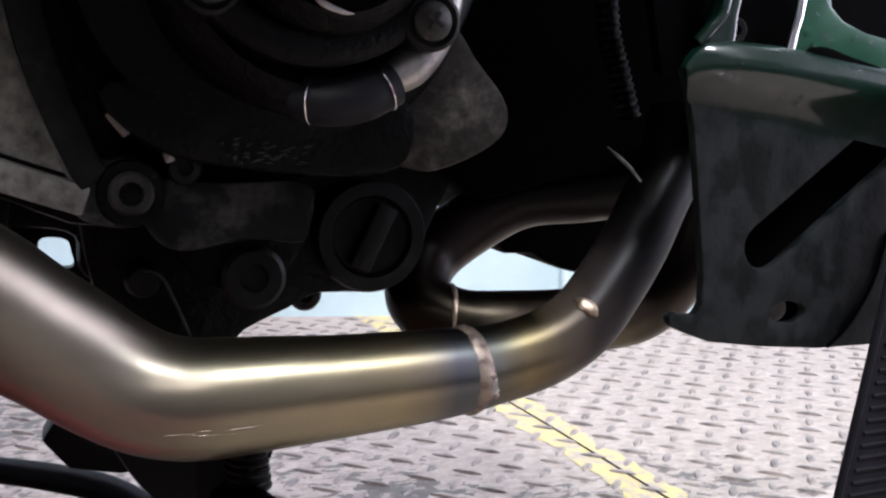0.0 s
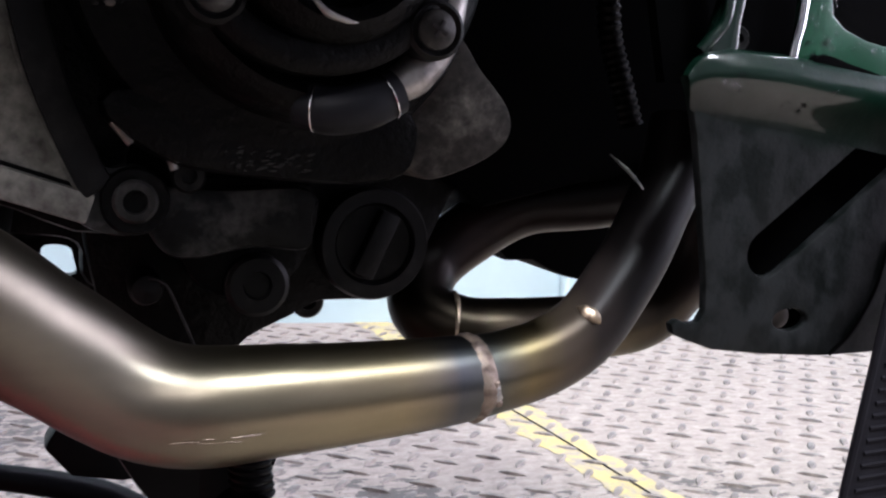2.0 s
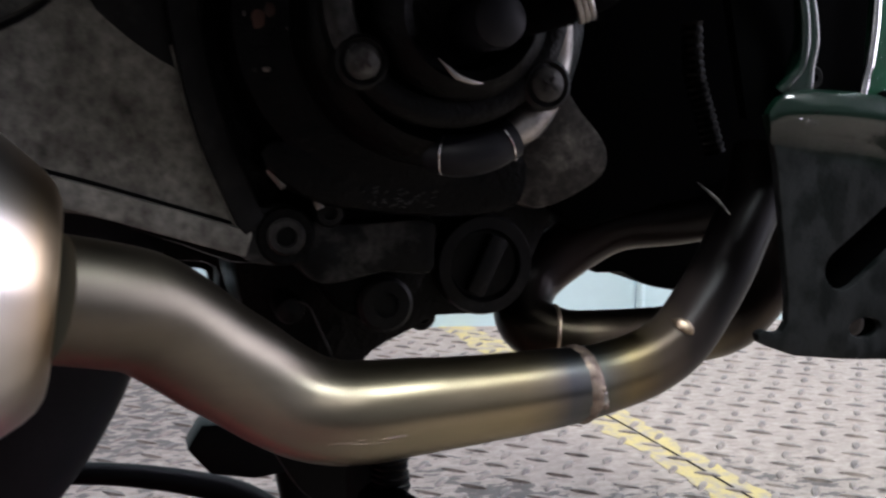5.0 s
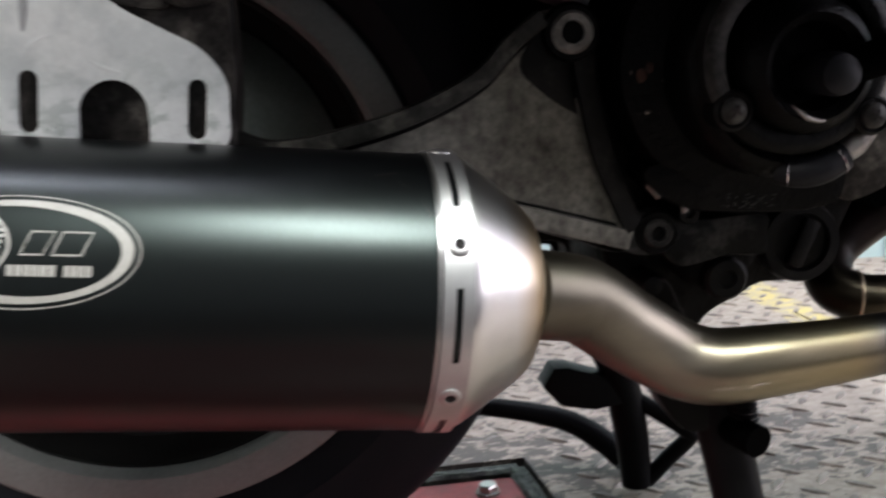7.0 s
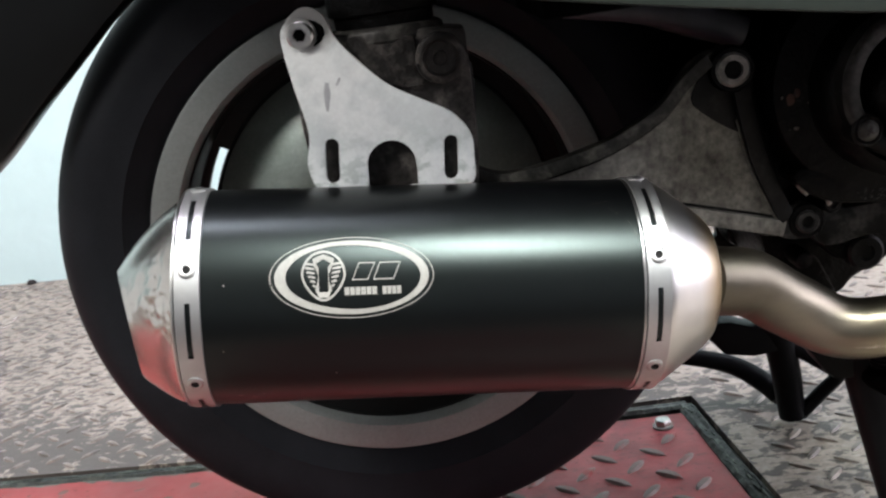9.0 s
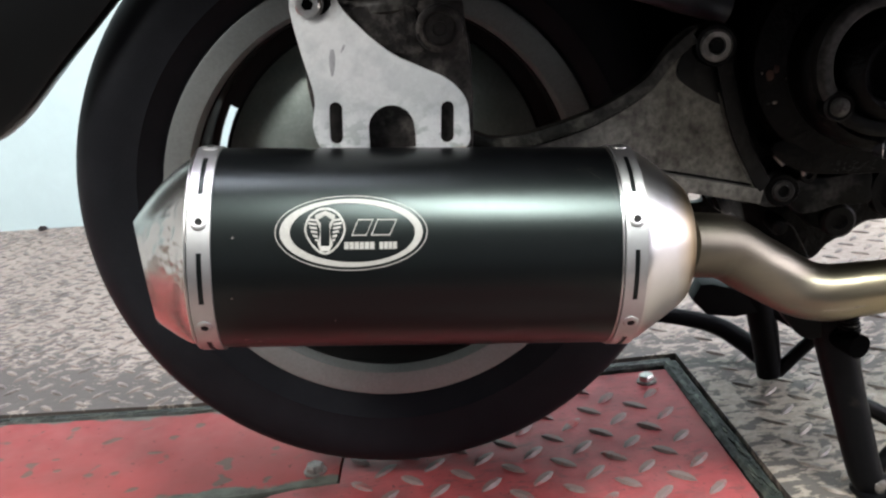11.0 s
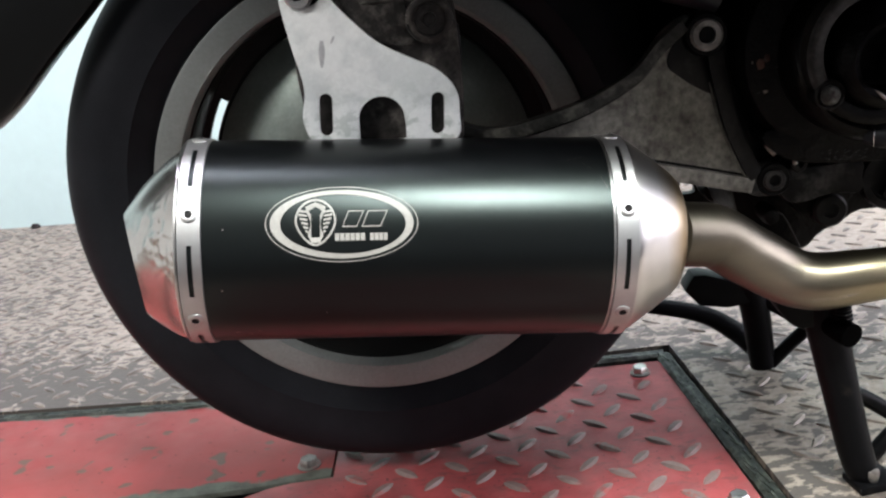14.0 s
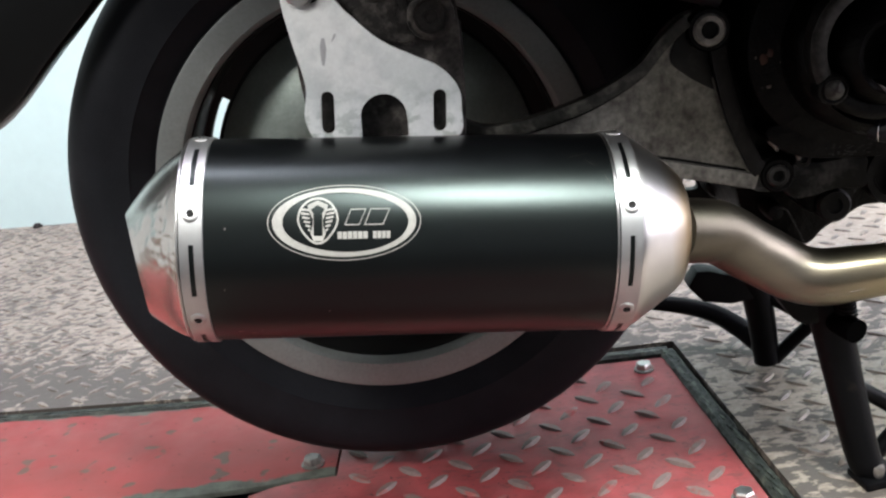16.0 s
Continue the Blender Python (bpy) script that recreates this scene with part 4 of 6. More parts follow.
# two slanted outlined shapes and a solid bar
for x0, w in ((0.0010, 0.0110), (0.0142, 0.0140)):
    bm = bmesh.new()
    o = [(x0 - 0.001, -0.0025), (x0 + w - 0.002, -0.0025), (x0 + w + 0.003, 0.0085), (x0 + 0.0035, 0.0085)]
    c = (sum(p[0] for p in o) / 4, sum(p[1] for p in o) / 4)
    strip(bm, o, [(c[0] + (x - c[0]) * 0.90, c[1] + (z - c[1]) * 0.87) for x, z in o])
    bmesh.ops.subdivide_edges(bm, edges=bm.edges[:], cuts=2)
    part("slanted_shape_print", wrap(bm), M_PRINT, silencer)
for x0, x1, count in ((-0.0048, 0.0160, 6), (0.0190, 0.0312, 4)):
    pitch = (x1 - x0) / count
    for k in range(count):
        bm = bmesh.new()
        xa, xb = x0 + pitch * k, x0 + pitch * (k + 0.84)
        strip(bm, [(xa, -0.0114), (xb, -0.0114), (xb, -0.0066), (xa, -0.0066)], [(xa + 0.0012, -0.0091), (xb - 0.0012, -0.0091), (xb - 0.0012, -0.0089), (xa + 0.0012, -0.0089)])
        part("print_bar", wrap(bm), M_PRINT, silencer)

for sx, deg, lx, w in ((0.012, 22, 0.0012, 0.0012), (0.010, -11, 0.0010, 0.0010), (0.0745, -27, 0.0012, 0.0010), (0.262, -8, 0.001, 0.0022), (0.016, -45, 0.004, 0.0008), (0.024, -48, 0.003, 0.0012), (0.030, -44, 0.0015, 0.0008)):
    bm = bmesh.new()
    strip(bm, [(-lx / 2, -w / 2), (lx * 0.4, -w / 2), (lx / 2, w * 0.3), (-lx * 0.3, w / 2)], [(-lx / 9, -w / 9), (lx / 9, -w / 9), (lx / 9, w / 9), (-lx / 9, w / 9)])
    part("paint_chip", wrap(bm, 0.0003, (sx, deg)), M_BRIGHT, silencer)
for sx, deg, dx, dz in ((0.232, 62, 0.012, 0.003), (0.241, 60, 0.006, -0.006), (0.252, 50, 0.004, -0.010)):
    bm = bmesh.new()
    strip(bm, [(0, 0), (dx, dz), (dx, dz + 0.0003), (0, 0.0003)], [(dx * 0.01, 0.0001), (dx * 0.99, dz + 0.0001), (dx * 0.99, dz + 0.0002), (dx * 0.01, 0.0002)])
    part("scratch", wrap(bm, 0.0003, (sx, deg)), M_TAB, silencer)

# hanger plate between silencer and hub casting
bm = bmesh.new()
out = smooth2([(-0.0362, 0.4400), (-0.0310, 0.4510), (-0.0200, 0.4575), (-0.0085, 0.4520), (-0.0010, 0.4335), (0.0231, 0.4050), (0.0450, 0.3905), (0.0620, 0.3800), (0.0725, 0.3655), (0.0735, 0.3500), (0.0670, 0.3300), (0.0200, 0.3340), (-0.0225, 0.3385), (-0.0330, 0.3570), (-0.0290, 0.3800), (-0.0335, 0.4110)], 5)
arch = [(0.0030, 0.3380), (0.0040, 0.3500)] + ellipse(0.0198, 0.3515, 0.0158, 0.0160, 14, 180, 0)[1:-1] + [(0.0356, 0.3460), (0.0348, 0.3360)]
plate(bm, out, -0.0015, 0.0025, holes=[turned(slot(-0.0172, 0.3602, 0.0088, 0.0290), 7), turned(slot(0.0583, 0.3505, 0.0088, 0.0290), 7), arch, ellipse(-0.0200, 0.4412, 0.0115, 0.0085, 20)], bevel=0.0005)
bm.transform(Matrix(((1, 0, 0, 0), (0.12, 1, 0, -0.0955), (0, 0, 1, 0), (0, 0, 0, 1))))
hanger = part("hanger_plate", bm, M_BRACKET, scooter, "dull grey zinc-plated silencer hanger plate with slots")
bm = bmesh.new()
lathe(bm, along_y(-0.0238, -0.1005, 0.4412), [(-0.003, 0.0102), (0.0, 0.0102), (0.0005, 0.0098), (0.0005, 0.006)], 28)
part("washer", bm, M_BRACKET, hanger)
socket_bolt(hanger, -0.0238, -0.1040, 0.4412, 0.0085, "bolt", M_BOLT, deep=0.18)
for k in range(26):
    x, z = random.choice(((-0.0075, 0.3470), (0.0445, 0.3410), (0.0465, 0.3370), (-0.003, 0.3450)))
    x, z = x + random.gauss(0, 0.0016), z + random.gauss(0, 0.003)
    bm = bmesh.new()
    bmesh.ops.create_icosphere(bm, subdivisions=1, radius=1)
    bm.transform(Matrix.Translation((x, -0.0969 + 0.12 * x, z)) @ Matrix.Rotation(random.uniform(-1, 1), 4, "Y") @ Matrix.Diagonal((random.uniform(0.0006, 0.0022), 0.0004, random.uniform(0.0005, 0.0012), 1)))
    part("weld_spatter", bm, M_BRACKET, hanger)
for pts, w, mt in (([(-0.0125, 0.4099), (-0.0137, 0.4010), (-0.0150, 0.3922)], 0.0021, M_ZINCDARK), ([(-0.0157, 0.3815), (-0.0125, 0.3860), (-0.0082, 0.3884), (-0.0015, 0.3897)], 0.0013, M_BRACKET), ([(0.0120, 0.3770), (0.0170, 0.3740), (0.0220, 0.3718), (0.0270, 0.3700)], 0.0012, M_BRACKET), ([(-0.0039, 0.4118), (-0.0069, 0.4070)], 0.0008, M_ZINCDARK)):
    bm = bmesh.new()
    tube(bm, catmull([(x, 0, z) for x, z in pts], 5), [w * 0.5, w, w * 0.8, w * 0.3], 8)
    for vv in bm.verts:
        vv.co.y = -0.09705 + 0.12 * vv.co.x + vv.co.y * 0.12
    part("smear", bm, mt, hanger)
for x, z in ((-0.0172, 0.341), (0.0578, 0.333), (0.036, 0.3345)):
    bm = bmesh.new()
    tube(bm, catmull([(x - 0.011, -0.0975 + 0.12 * x, z - 0.002), (x, -0.0985 + 0.12 * x, z - 0.0025), (x + 0.011, -0.0975 + 0.12 * x, z - 0.003)], 4), 0.0022, 8)
    part("weld_bead", bm, M_WELD, hanger)

# ---- exhaust pipe ----
PIPE = [(0.212, -0.1033, 0.2475), (0.23, -0.096, 0.2428), (0.2425, -0.0888, 0.2381), (0.255, -0.0825, 0.2291), (0.2675, -0.0777, 0.2186), (0.28, -0.0748, 0.2095), (0.2925, -0.0744, 0.2004), (0.305, -0.0763, 0.1937), (0.3175, -0.0795, 0.1909), (0.33, -0.0822, 0.191), (0.35, -0.0834, 0.1921), (0.37, -0.0826, 0.1924), (0.41, -0.0799, 0.1938), (0.437, -0.0763, 0.1955), (0.461, -0.0722, 0.2002), (0.48, -0.0677, 0.2092), (0.4955, -0.0626, 0.2245), (0.5085, -0.0574, 0.2396), (0.519, -0.0519, 0.2541), (0.53, -0.0463, 0.2707), (0.538, -0.0406, 0.2946)]
line = catmull(PIPE, 8)
rad = [float(v) for v in np.interp([i / 8 for i in range(len(line))], [0, 3, 5, 7, 9, 11, 13, 15, 17, 20], [0.0231, 0.0230, 0.0226, 0.0217, 0.0211, 0.0189, 0.0156, 0.0150, 0.0147, 0.0143])]
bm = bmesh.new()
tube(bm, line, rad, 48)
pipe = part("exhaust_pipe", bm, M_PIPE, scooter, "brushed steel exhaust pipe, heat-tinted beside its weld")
bm = bmesh.new()
i0 = 100
t = (line[i0 + 1] - line[i0 - 1]).normalized()
u = t.orthogonal().normalized()
v = t.cross(u)
prev = None
for k in range(97):
    a = 2 * math.pi * (k % 96) / 96
    cur = []
    for w in (-1.0, -0.55, 0.0, 0.55, 1.0):
        lump = 0.0012 * (1 - w * w) * (0.75 + 1.1 * noise.noise((math.cos(a) * 6, math.sin(a) * 6, w * 1.5)))
        side = 0.0034 * w * (1 + 0.3 * noise.noise((math.cos(a) * 4, math.sin(a) * 4, 3.0)))
        cur.append(bm.verts.new(line[i0] + (u * math.cos(a) + v * math.sin(a)) * (rad[i0] - 0.0001 + lump) + t * side))
    if prev:
        for q in range(4):
            bm.faces.new((prev[q], cur[q], cur[q + 1], prev[q + 1]))
    prev = cur
part("weld_bead", bm, M_WELDTAN, pipe, "lumpy weld bead round the pipe")
bm = bmesh.new()
tube(bm, catmull([(0.4721, -0.0750, 0.2199), (0.4738, -0.0777, 0.2187), (0.4758, -0.0798, 0.2172), (0.4773, -0.0811, 0.2156), (0.4784, -0.0818, 0.2141)], 6), [0.0008, 0.0026, 0.0028, 0.0024, 0.0008], 12)
for vv in bm.verts:
    vv.co += Vector((0.0006, 0.0004, 0.0006)) * noise.noise(vv.co * 500)
part("weld_spot", bm, M_WELD, pipe, "bright scaly lump of weld metal")

for k in range(5):
    bm = bmesh.new()
    bmesh.ops.create_icosphere(bm, subdivisions=2, radius=1)
    for vv in bm.verts:
        vv.co *= 1 + 0.5 * noise.noise(vv.co * 1.6 + Vector((k * 5.1, 2, 0)))
    q = k / 4
    bm.transform(Matrix.Translation((0.4290 + 0.0024 * q, -0.0942 + 0.0024 * q, 0.1958 - 0.0078 * q)) @ Matrix.Diagonal((0.0018, 0.0010, 0.0017, 1)))
    part("weld_spatter", bm, M_BOLT if k in (1, 2, 3) else M_WELDTAN, pipe, "bright silvery weld spatter")
for a, b in (((0.3101, -0.0988, 0.1841), (0.3198, -0.1014, 0.1849)), ((0.3207, -0.1017, 0.1855), (0.3418, -0.1032, 0.1868)), ((0.3300, -0.1027, 0.1858), (0.3400, -0.1032, 0.1862)), ((0.3190, -0.1008, 0.1840), (0.3335, -0.1025, 0.1843))):
    bm = bmesh.new()
    a, b = Vector(a), Vector(b)
    tube(bm, [a, a.lerp(b, 0.4), b], [0.0001, 0.0003, 0.0001], 6)
    part("scratch", bm, M_WELDTAN, pipe)

# the header's loop behind
LOOP = [(0.5950, 0.0100, 0.2700), (0.5880, 0.0150, 0.2280), (0.5740, 0.0170, 0.2050), (0.5550, 0.0180, 0.1925), (0.5200, 0.0200, 0.1890), (0.4850, 0.0200, 0.1890), (0.4600, 0.0230, 0.1905), (0.4470, 0.0400, 0.1985), (0.4560, 0.0580, 0.2150), (0.4790, 0.0620, 0.2320), (0.5080, 0.0580, 0.2480), (0.5400, 0.0400, 0.2538), (0.5700, 0.0200, 0.2620)]
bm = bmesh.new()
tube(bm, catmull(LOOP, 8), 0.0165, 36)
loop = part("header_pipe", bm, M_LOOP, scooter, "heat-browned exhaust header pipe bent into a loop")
bm = bmesh.new()
c, t = Vector((0.4570, 0.0255, 0.1910)), Vector((1, -0.2, -0.1)).normalized()
u = t.orthogonal().normalized()
v = t.cross(u)
tube(bm, [c + (u * math.cos(2 * math.pi * k / 48) + v * math.sin(2 * math.pi * k / 48)) * 0.0168 for k in range(49)], 0.0014, 8, cap=False)
part("weld_bead", bm, M_WELD, loop)

# ---- rear wheel ----
WH = Matrix.Translation((-0.0055, 0.093, 0.2729)) @ Matrix.Rotation(radians(1.9), 4, "Z") @ Matrix.Rotation(radians(1.3), 4, "X") @ along_y(0, 0, 0) @ Matrix.Diagonal((1, 1.046, 1.046, 1))
bm = bmesh.new()
# wheel centre: hub drum and five broad spokes
lathe(bm, WH, [(-0.02, 0.03), (-0.02, 0.045), (0.012, 0.046), (0.018, 0.040), (0.018, 0.02), (0.03, 0.018), (0.03, 0.0001)], 40)
wheel = part("wheel", bm, M_SPOKE, scooter, "dusty dark grey cast wheel with broad spokes")
bm = bmesh.new()
lathe(bm, WH, [(-0.012, 0.030), (0.016, 0.040), (0.026, 0.052), (0.0265, 0.066), (0.023, 0.084), (0.015, 0.104), (0.004, 0.125), (-0.004, 0.1355), (-0.010, 0.1355), (-0.010, 0.115), (0.000, 0.09), (-0.012, 0.045)], 80, close=True)
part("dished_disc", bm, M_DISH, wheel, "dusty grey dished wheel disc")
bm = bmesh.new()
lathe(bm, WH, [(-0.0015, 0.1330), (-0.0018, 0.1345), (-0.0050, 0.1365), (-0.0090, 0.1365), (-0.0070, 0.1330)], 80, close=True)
part("dark_ring", bm, M_SPOKE, wheel, "dark ring round the disc")
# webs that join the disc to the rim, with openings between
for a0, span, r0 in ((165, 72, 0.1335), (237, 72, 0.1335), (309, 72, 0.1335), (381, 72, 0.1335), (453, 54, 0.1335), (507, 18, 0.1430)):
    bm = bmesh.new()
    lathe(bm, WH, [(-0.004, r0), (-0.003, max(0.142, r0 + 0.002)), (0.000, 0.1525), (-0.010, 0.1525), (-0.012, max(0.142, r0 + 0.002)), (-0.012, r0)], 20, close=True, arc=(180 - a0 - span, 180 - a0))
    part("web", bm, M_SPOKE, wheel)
bm = bmesh.new()
lathe(bm, WH, [(-0.050, 0.172), (-0.052, 0.178), (-0.046, 0.178), (-0.04, 0.160), (0.04, 0.160), (0.049, 0.1752), (0.0555, 0.1752), (0.0565, 0.1725), (0.0540, 0.1560), (0.0500, 0.1535), (0.044, 0.1520), (0.01, 0.1500), (-0.03, 0.1500), (-0.045, 0.158)], 96, close=True)
part("rim", bm, M_RIM, wheel, "plain grey wheel rim")
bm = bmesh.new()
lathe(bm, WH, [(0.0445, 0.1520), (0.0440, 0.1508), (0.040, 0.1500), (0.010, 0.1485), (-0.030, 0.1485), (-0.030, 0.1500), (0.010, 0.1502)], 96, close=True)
part("rim_barrel", bm, M_SPOKE, wheel, "dark inner barrel of the rim")
bm = bmesh.new()
lathe(bm, WH, [(0.052, 0.176), (0.057, 0.182), (0.0615, 0.1930), (0.0628, 0.1945), (0.0625, 0.1975), (0.0640, 0.2080), (0.0638, 0.2160), (0.0624, 0.2240), (0.0592, 0.2315), (0.0545, 0.2380), (0.0480, 0.2432), (0.040, 0.2475), (0.020, 0.2522), (0.0, 0.2538), (-0.020, 0.2522), (-0.040, 0.2475), (-0.053, 0.2395), (-0.0605, 0.228), (-0.064, 0.212), (-0.0625, 0.196), (-0.057, 0.182), (-0.052, 0.176)], 128, close=True)
part("tyre", bm, M_RUBBER, wheel, "smooth-sided black rubber tyre")

# ---- swing arm ----
bm = bmesh.new()
arm_out = smooth2([(0.0600, 0.3385), (0.0960, 0.3275), (0.1560, 0.3370), (0.2020, 0.3550), (0.2240, 0.3770), (0.2450, 0.3880), (0.2640, 0.3800), (0.2650, 0.3555), (0.2760, 0.3000), (0.2890, 0.2720), (0.2950, 0.2560), (0.2880, 0.2490), (0.2500, 0.2610), (0.2000, 0.2720), (0.1000, 0.2500), (0.0000, 0.2400), (-0.0200, 0.2750), (0.0000, 0.3300)], 4)
plate(bm, arm_out, -0.040, -0.022, bevel=0.001)
for vv in bm.verts:
    vv.co.y += 0.006 + 0.28 * (max(vv.co.x, 0.16) - 0.255)
arm = part("swing_arm", bm, M_GREYCAST, scooter, "grimy grey cast swing arm web")


def skew(bm):
    """The arm runs outwards towards the wheel."""
    for vv in bm.verts:
        vv.co.y += 0.006 + 0.28 * (max(vv.co.x, 0.16) - 0.255)
    return bm


def ribbon(pts, w, y0, y1, n=6):
    """A flat-faced rib of width w along (x, z) points."""
    line = [Vector((p.x, p.y)) for p in catmull([(x, z, 0) for x, z in pts], n)]
    left, right = [], []
    for k, p in enumerate(line):
        t = (line[min(k + 1, len(line) - 1)] - line[max(k - 1, 0)]).normalized()
        nr = Vector((-t.y, t.x)) * w / 2
        left.append(tuple(p + nr))
        right.append(tuple(p - nr))
    bm = bmesh.new()
    return skew(plate(bm, left + right[::-1], y0, y1, bevel=min(0.0015, w * 0.2)))


up = [(0.040, 0.352), (0.066, 0.337), (0.096, 0.3255), (0.156, 0.3360), (0.200, 0.3530), (0.222, 0.3720), (0.240, 0.384)]
part("upper_rib", ribbon(up, 0.0095, -0.0500, -0.036), M_RIB, arm)
# thin raised dark strips stand in for the shade in the creases beside ribs
part("groove", ribbon([(x + 0.0015, z - 0.0064) for x, z in up], 0.0026, -0.0408, -0.036), M_ENGINE, arm)
low = [(0.190, 0.2870), (0.225, 0.2765), (0.260, 0.2645), (0.289, 0.2545)]
part("lower_rib", ribbon(low, 0.0115, -0.0475, -0.036), M_GREYCAST, arm)
part("groove", ribbon([(x - 0.004, z + 0.0080) for x, z in low], 0.0022, -0.0408, -0.036), M_ENGINE, arm)
fr = [(0.262, 0.362), (0.2655, 0.340), (0.2735, 0.305), (0.2875, 0.270), (0.2925, 0.262)]
part("front_rib", ribbon(fr, 0.0125, -0.0480, -0.036), M_CASTDARK, arm)
bm = bmesh.new()
plate(bm, smooth2([(0.2265, 0.3590), (0.2383, 0.3783), (0.2543, 0.3901), (0.2723, 0.3706), (0.2665, 0.3310), (0.2587, 0.3301), (0.2370, 0.3450)], 4), -0.0415, -0.036, bevel=0.0006)
part("bolt_web", skew(bm), M_CASTDARK, arm, "oily black thickened web round the bolt")
part("edge", ribbon([(x - 0.0072, z - 0.001) for x, z in fr[1:]], 0.0014, -0.0425, -0.036), M_GREYCAST, arm)
bm = bmesh.new()
plate(bm, smooth2([(0.2880, 0.2735), (0.2960, 0.2705), (0.3060, 0.2710), (0.3150, 0.2650), (0.3175, 0.2560), (0.3130, 0.2470), (0.3030, 0.2440), (0.2900, 0.2465), (0.2840, 0.2520), (0.2850, 0.2640)], 5), -0.0466, -0.036, bevel=0.0018)
part("bolt_lug", skew(bm), M_LUGCAST, arm, "dark grey cast lug round the lower bolt")
for x, y, z, r, k, mt in ((0.2554, -0.0480, 0.3752, 0.0118, 1.35, M_BOLTDULL), (0.3048, -0.0345, 0.2577, 0.0085, 1.55, M_CASTMID)):
    bm = bmesh.new()
    lathe(bm, along_y(x, y, z), [(-0.02, r * k), (-0.005, r * k), (-0.003, r * (k - 0.12)), (-0.003, r)], 28)
    part("boss", bm, M_ENGINE, arm)
    socket_bolt(arm, x, y, z, r, "bolt", mt, hexr=0.55)

# casting that carries the hub and shock absorber
bm = bmesh.new()
plate(bm, smooth2([(-0.034, 0.436), (-0.026, 0.440), (0.0, 0.437), (0.070, 0.432), (0.078, 0.42), (0.076, 0.345), (0.060, 0.310), (-0.02, 0.31), (-0.031, 0.345), (-0.0345, 0.372), (-0.0345, 0.395), (-0.024, 0.415)], 4), -0.084, -0.030, bevel=0.003)
carrier = part("hub_casting", bm, M_HUB, scooter, "oily black hub carrier casting")
bm = bmesh.new()
lathe(bm, along_y(0.0605, -0.088, 0.4145), [(-0.01, 0.0165), (0.004, 0.0160), (0.006, 0.0135), (0.006, 0.0115), (0.003, 0.0100), (0.003, 0.0050), (0.001, 0.0045), (0.001, 0.0001)], 28)
part("boss", bm, M_HUB, carrier, "oily round casting boss with a pale glint arc")
# lighter arc stands in for the glint on the boss's lower-left rim
bm = bmesh.new()
lathe(bm, along_y(0.0605, -0.088, 0.4145), [(0.0035, 0.0162), (0.0052, 0.0158), (0.0064, 0.0140)], 10, arc=(-60, -5))
part("glint_arc", bm, M_CASTMID, carrier)
for nm, mt, prof in (("spring_cup", M_CUP, [(0.4100, 0.0330), (0.4270, 0.0340), (0.4282, 0.0368), (0.4296, 0.0382), (0.4352, 0.0384), (0.4372, 0.0370), (0.4385, 0.0345)]), ("shock_body", M_ENGINE, [(0.4385, 0.0325), (0.4460, 0.0330), (0.4475, 0.0362), (0.4560, 0.0370), (0.5200, 0.0340)])):
    bm = bmesh.new()
    lathe(bm, Matrix.Translation((0.0265, -0.052, 0)) @ Matrix.Rotation(radians(-90), 4, "Y"), prof, 64)
    part(nm, bm, mt, carrier, "grimy round spring cup" if mt is M_CUP else "")
bm = bmesh.new()
tube(bm, catmull([(0.0765, -0.077, 0.4080), (0.0755, -0.078, 0.3900), (0.0735, -0.078, 0.3720), (0.0715, -0.077, 0.3550)], 6), [0.0035, 0.0045, 0.0045, 0.004], 12)
part("rib", bm, M_CASTDARK, carrier)
bm = bmesh.new()
plate(bm, smooth2([(0.0020, 0.4330), (0.020, 0.4335), (0.044, 0.4310), (0.046, 0.4180), (0.050, 0.4000), (0.030, 0.4010), (0.010, 0.4100)], 4), -0.0885, -0.080, bevel=0.0015)
part("grimy_face", bm, M_GRIME, carrier, "grease-caked brown-grey casting face")
bm = bmesh.new()
tube(bm, [(-0.0238, -0.094, 0.4412), (-0.0238, -0.06, 0.4412)], 0.013, 20)
part("spacer", bm, M_ENGINE, carrier)

# ---- engine ----
bm = bmesh.new()
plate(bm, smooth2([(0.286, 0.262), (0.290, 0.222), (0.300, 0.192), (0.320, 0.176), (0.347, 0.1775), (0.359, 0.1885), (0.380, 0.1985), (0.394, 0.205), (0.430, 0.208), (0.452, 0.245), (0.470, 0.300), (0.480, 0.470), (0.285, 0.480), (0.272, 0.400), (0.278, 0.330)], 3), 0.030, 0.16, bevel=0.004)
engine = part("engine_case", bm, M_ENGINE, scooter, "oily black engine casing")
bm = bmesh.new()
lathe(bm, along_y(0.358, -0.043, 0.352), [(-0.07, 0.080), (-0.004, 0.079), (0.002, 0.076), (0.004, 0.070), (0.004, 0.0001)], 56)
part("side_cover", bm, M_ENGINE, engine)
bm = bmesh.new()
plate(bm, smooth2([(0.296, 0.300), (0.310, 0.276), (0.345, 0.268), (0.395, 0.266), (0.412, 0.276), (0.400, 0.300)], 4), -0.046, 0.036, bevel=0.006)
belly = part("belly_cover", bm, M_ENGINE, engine)
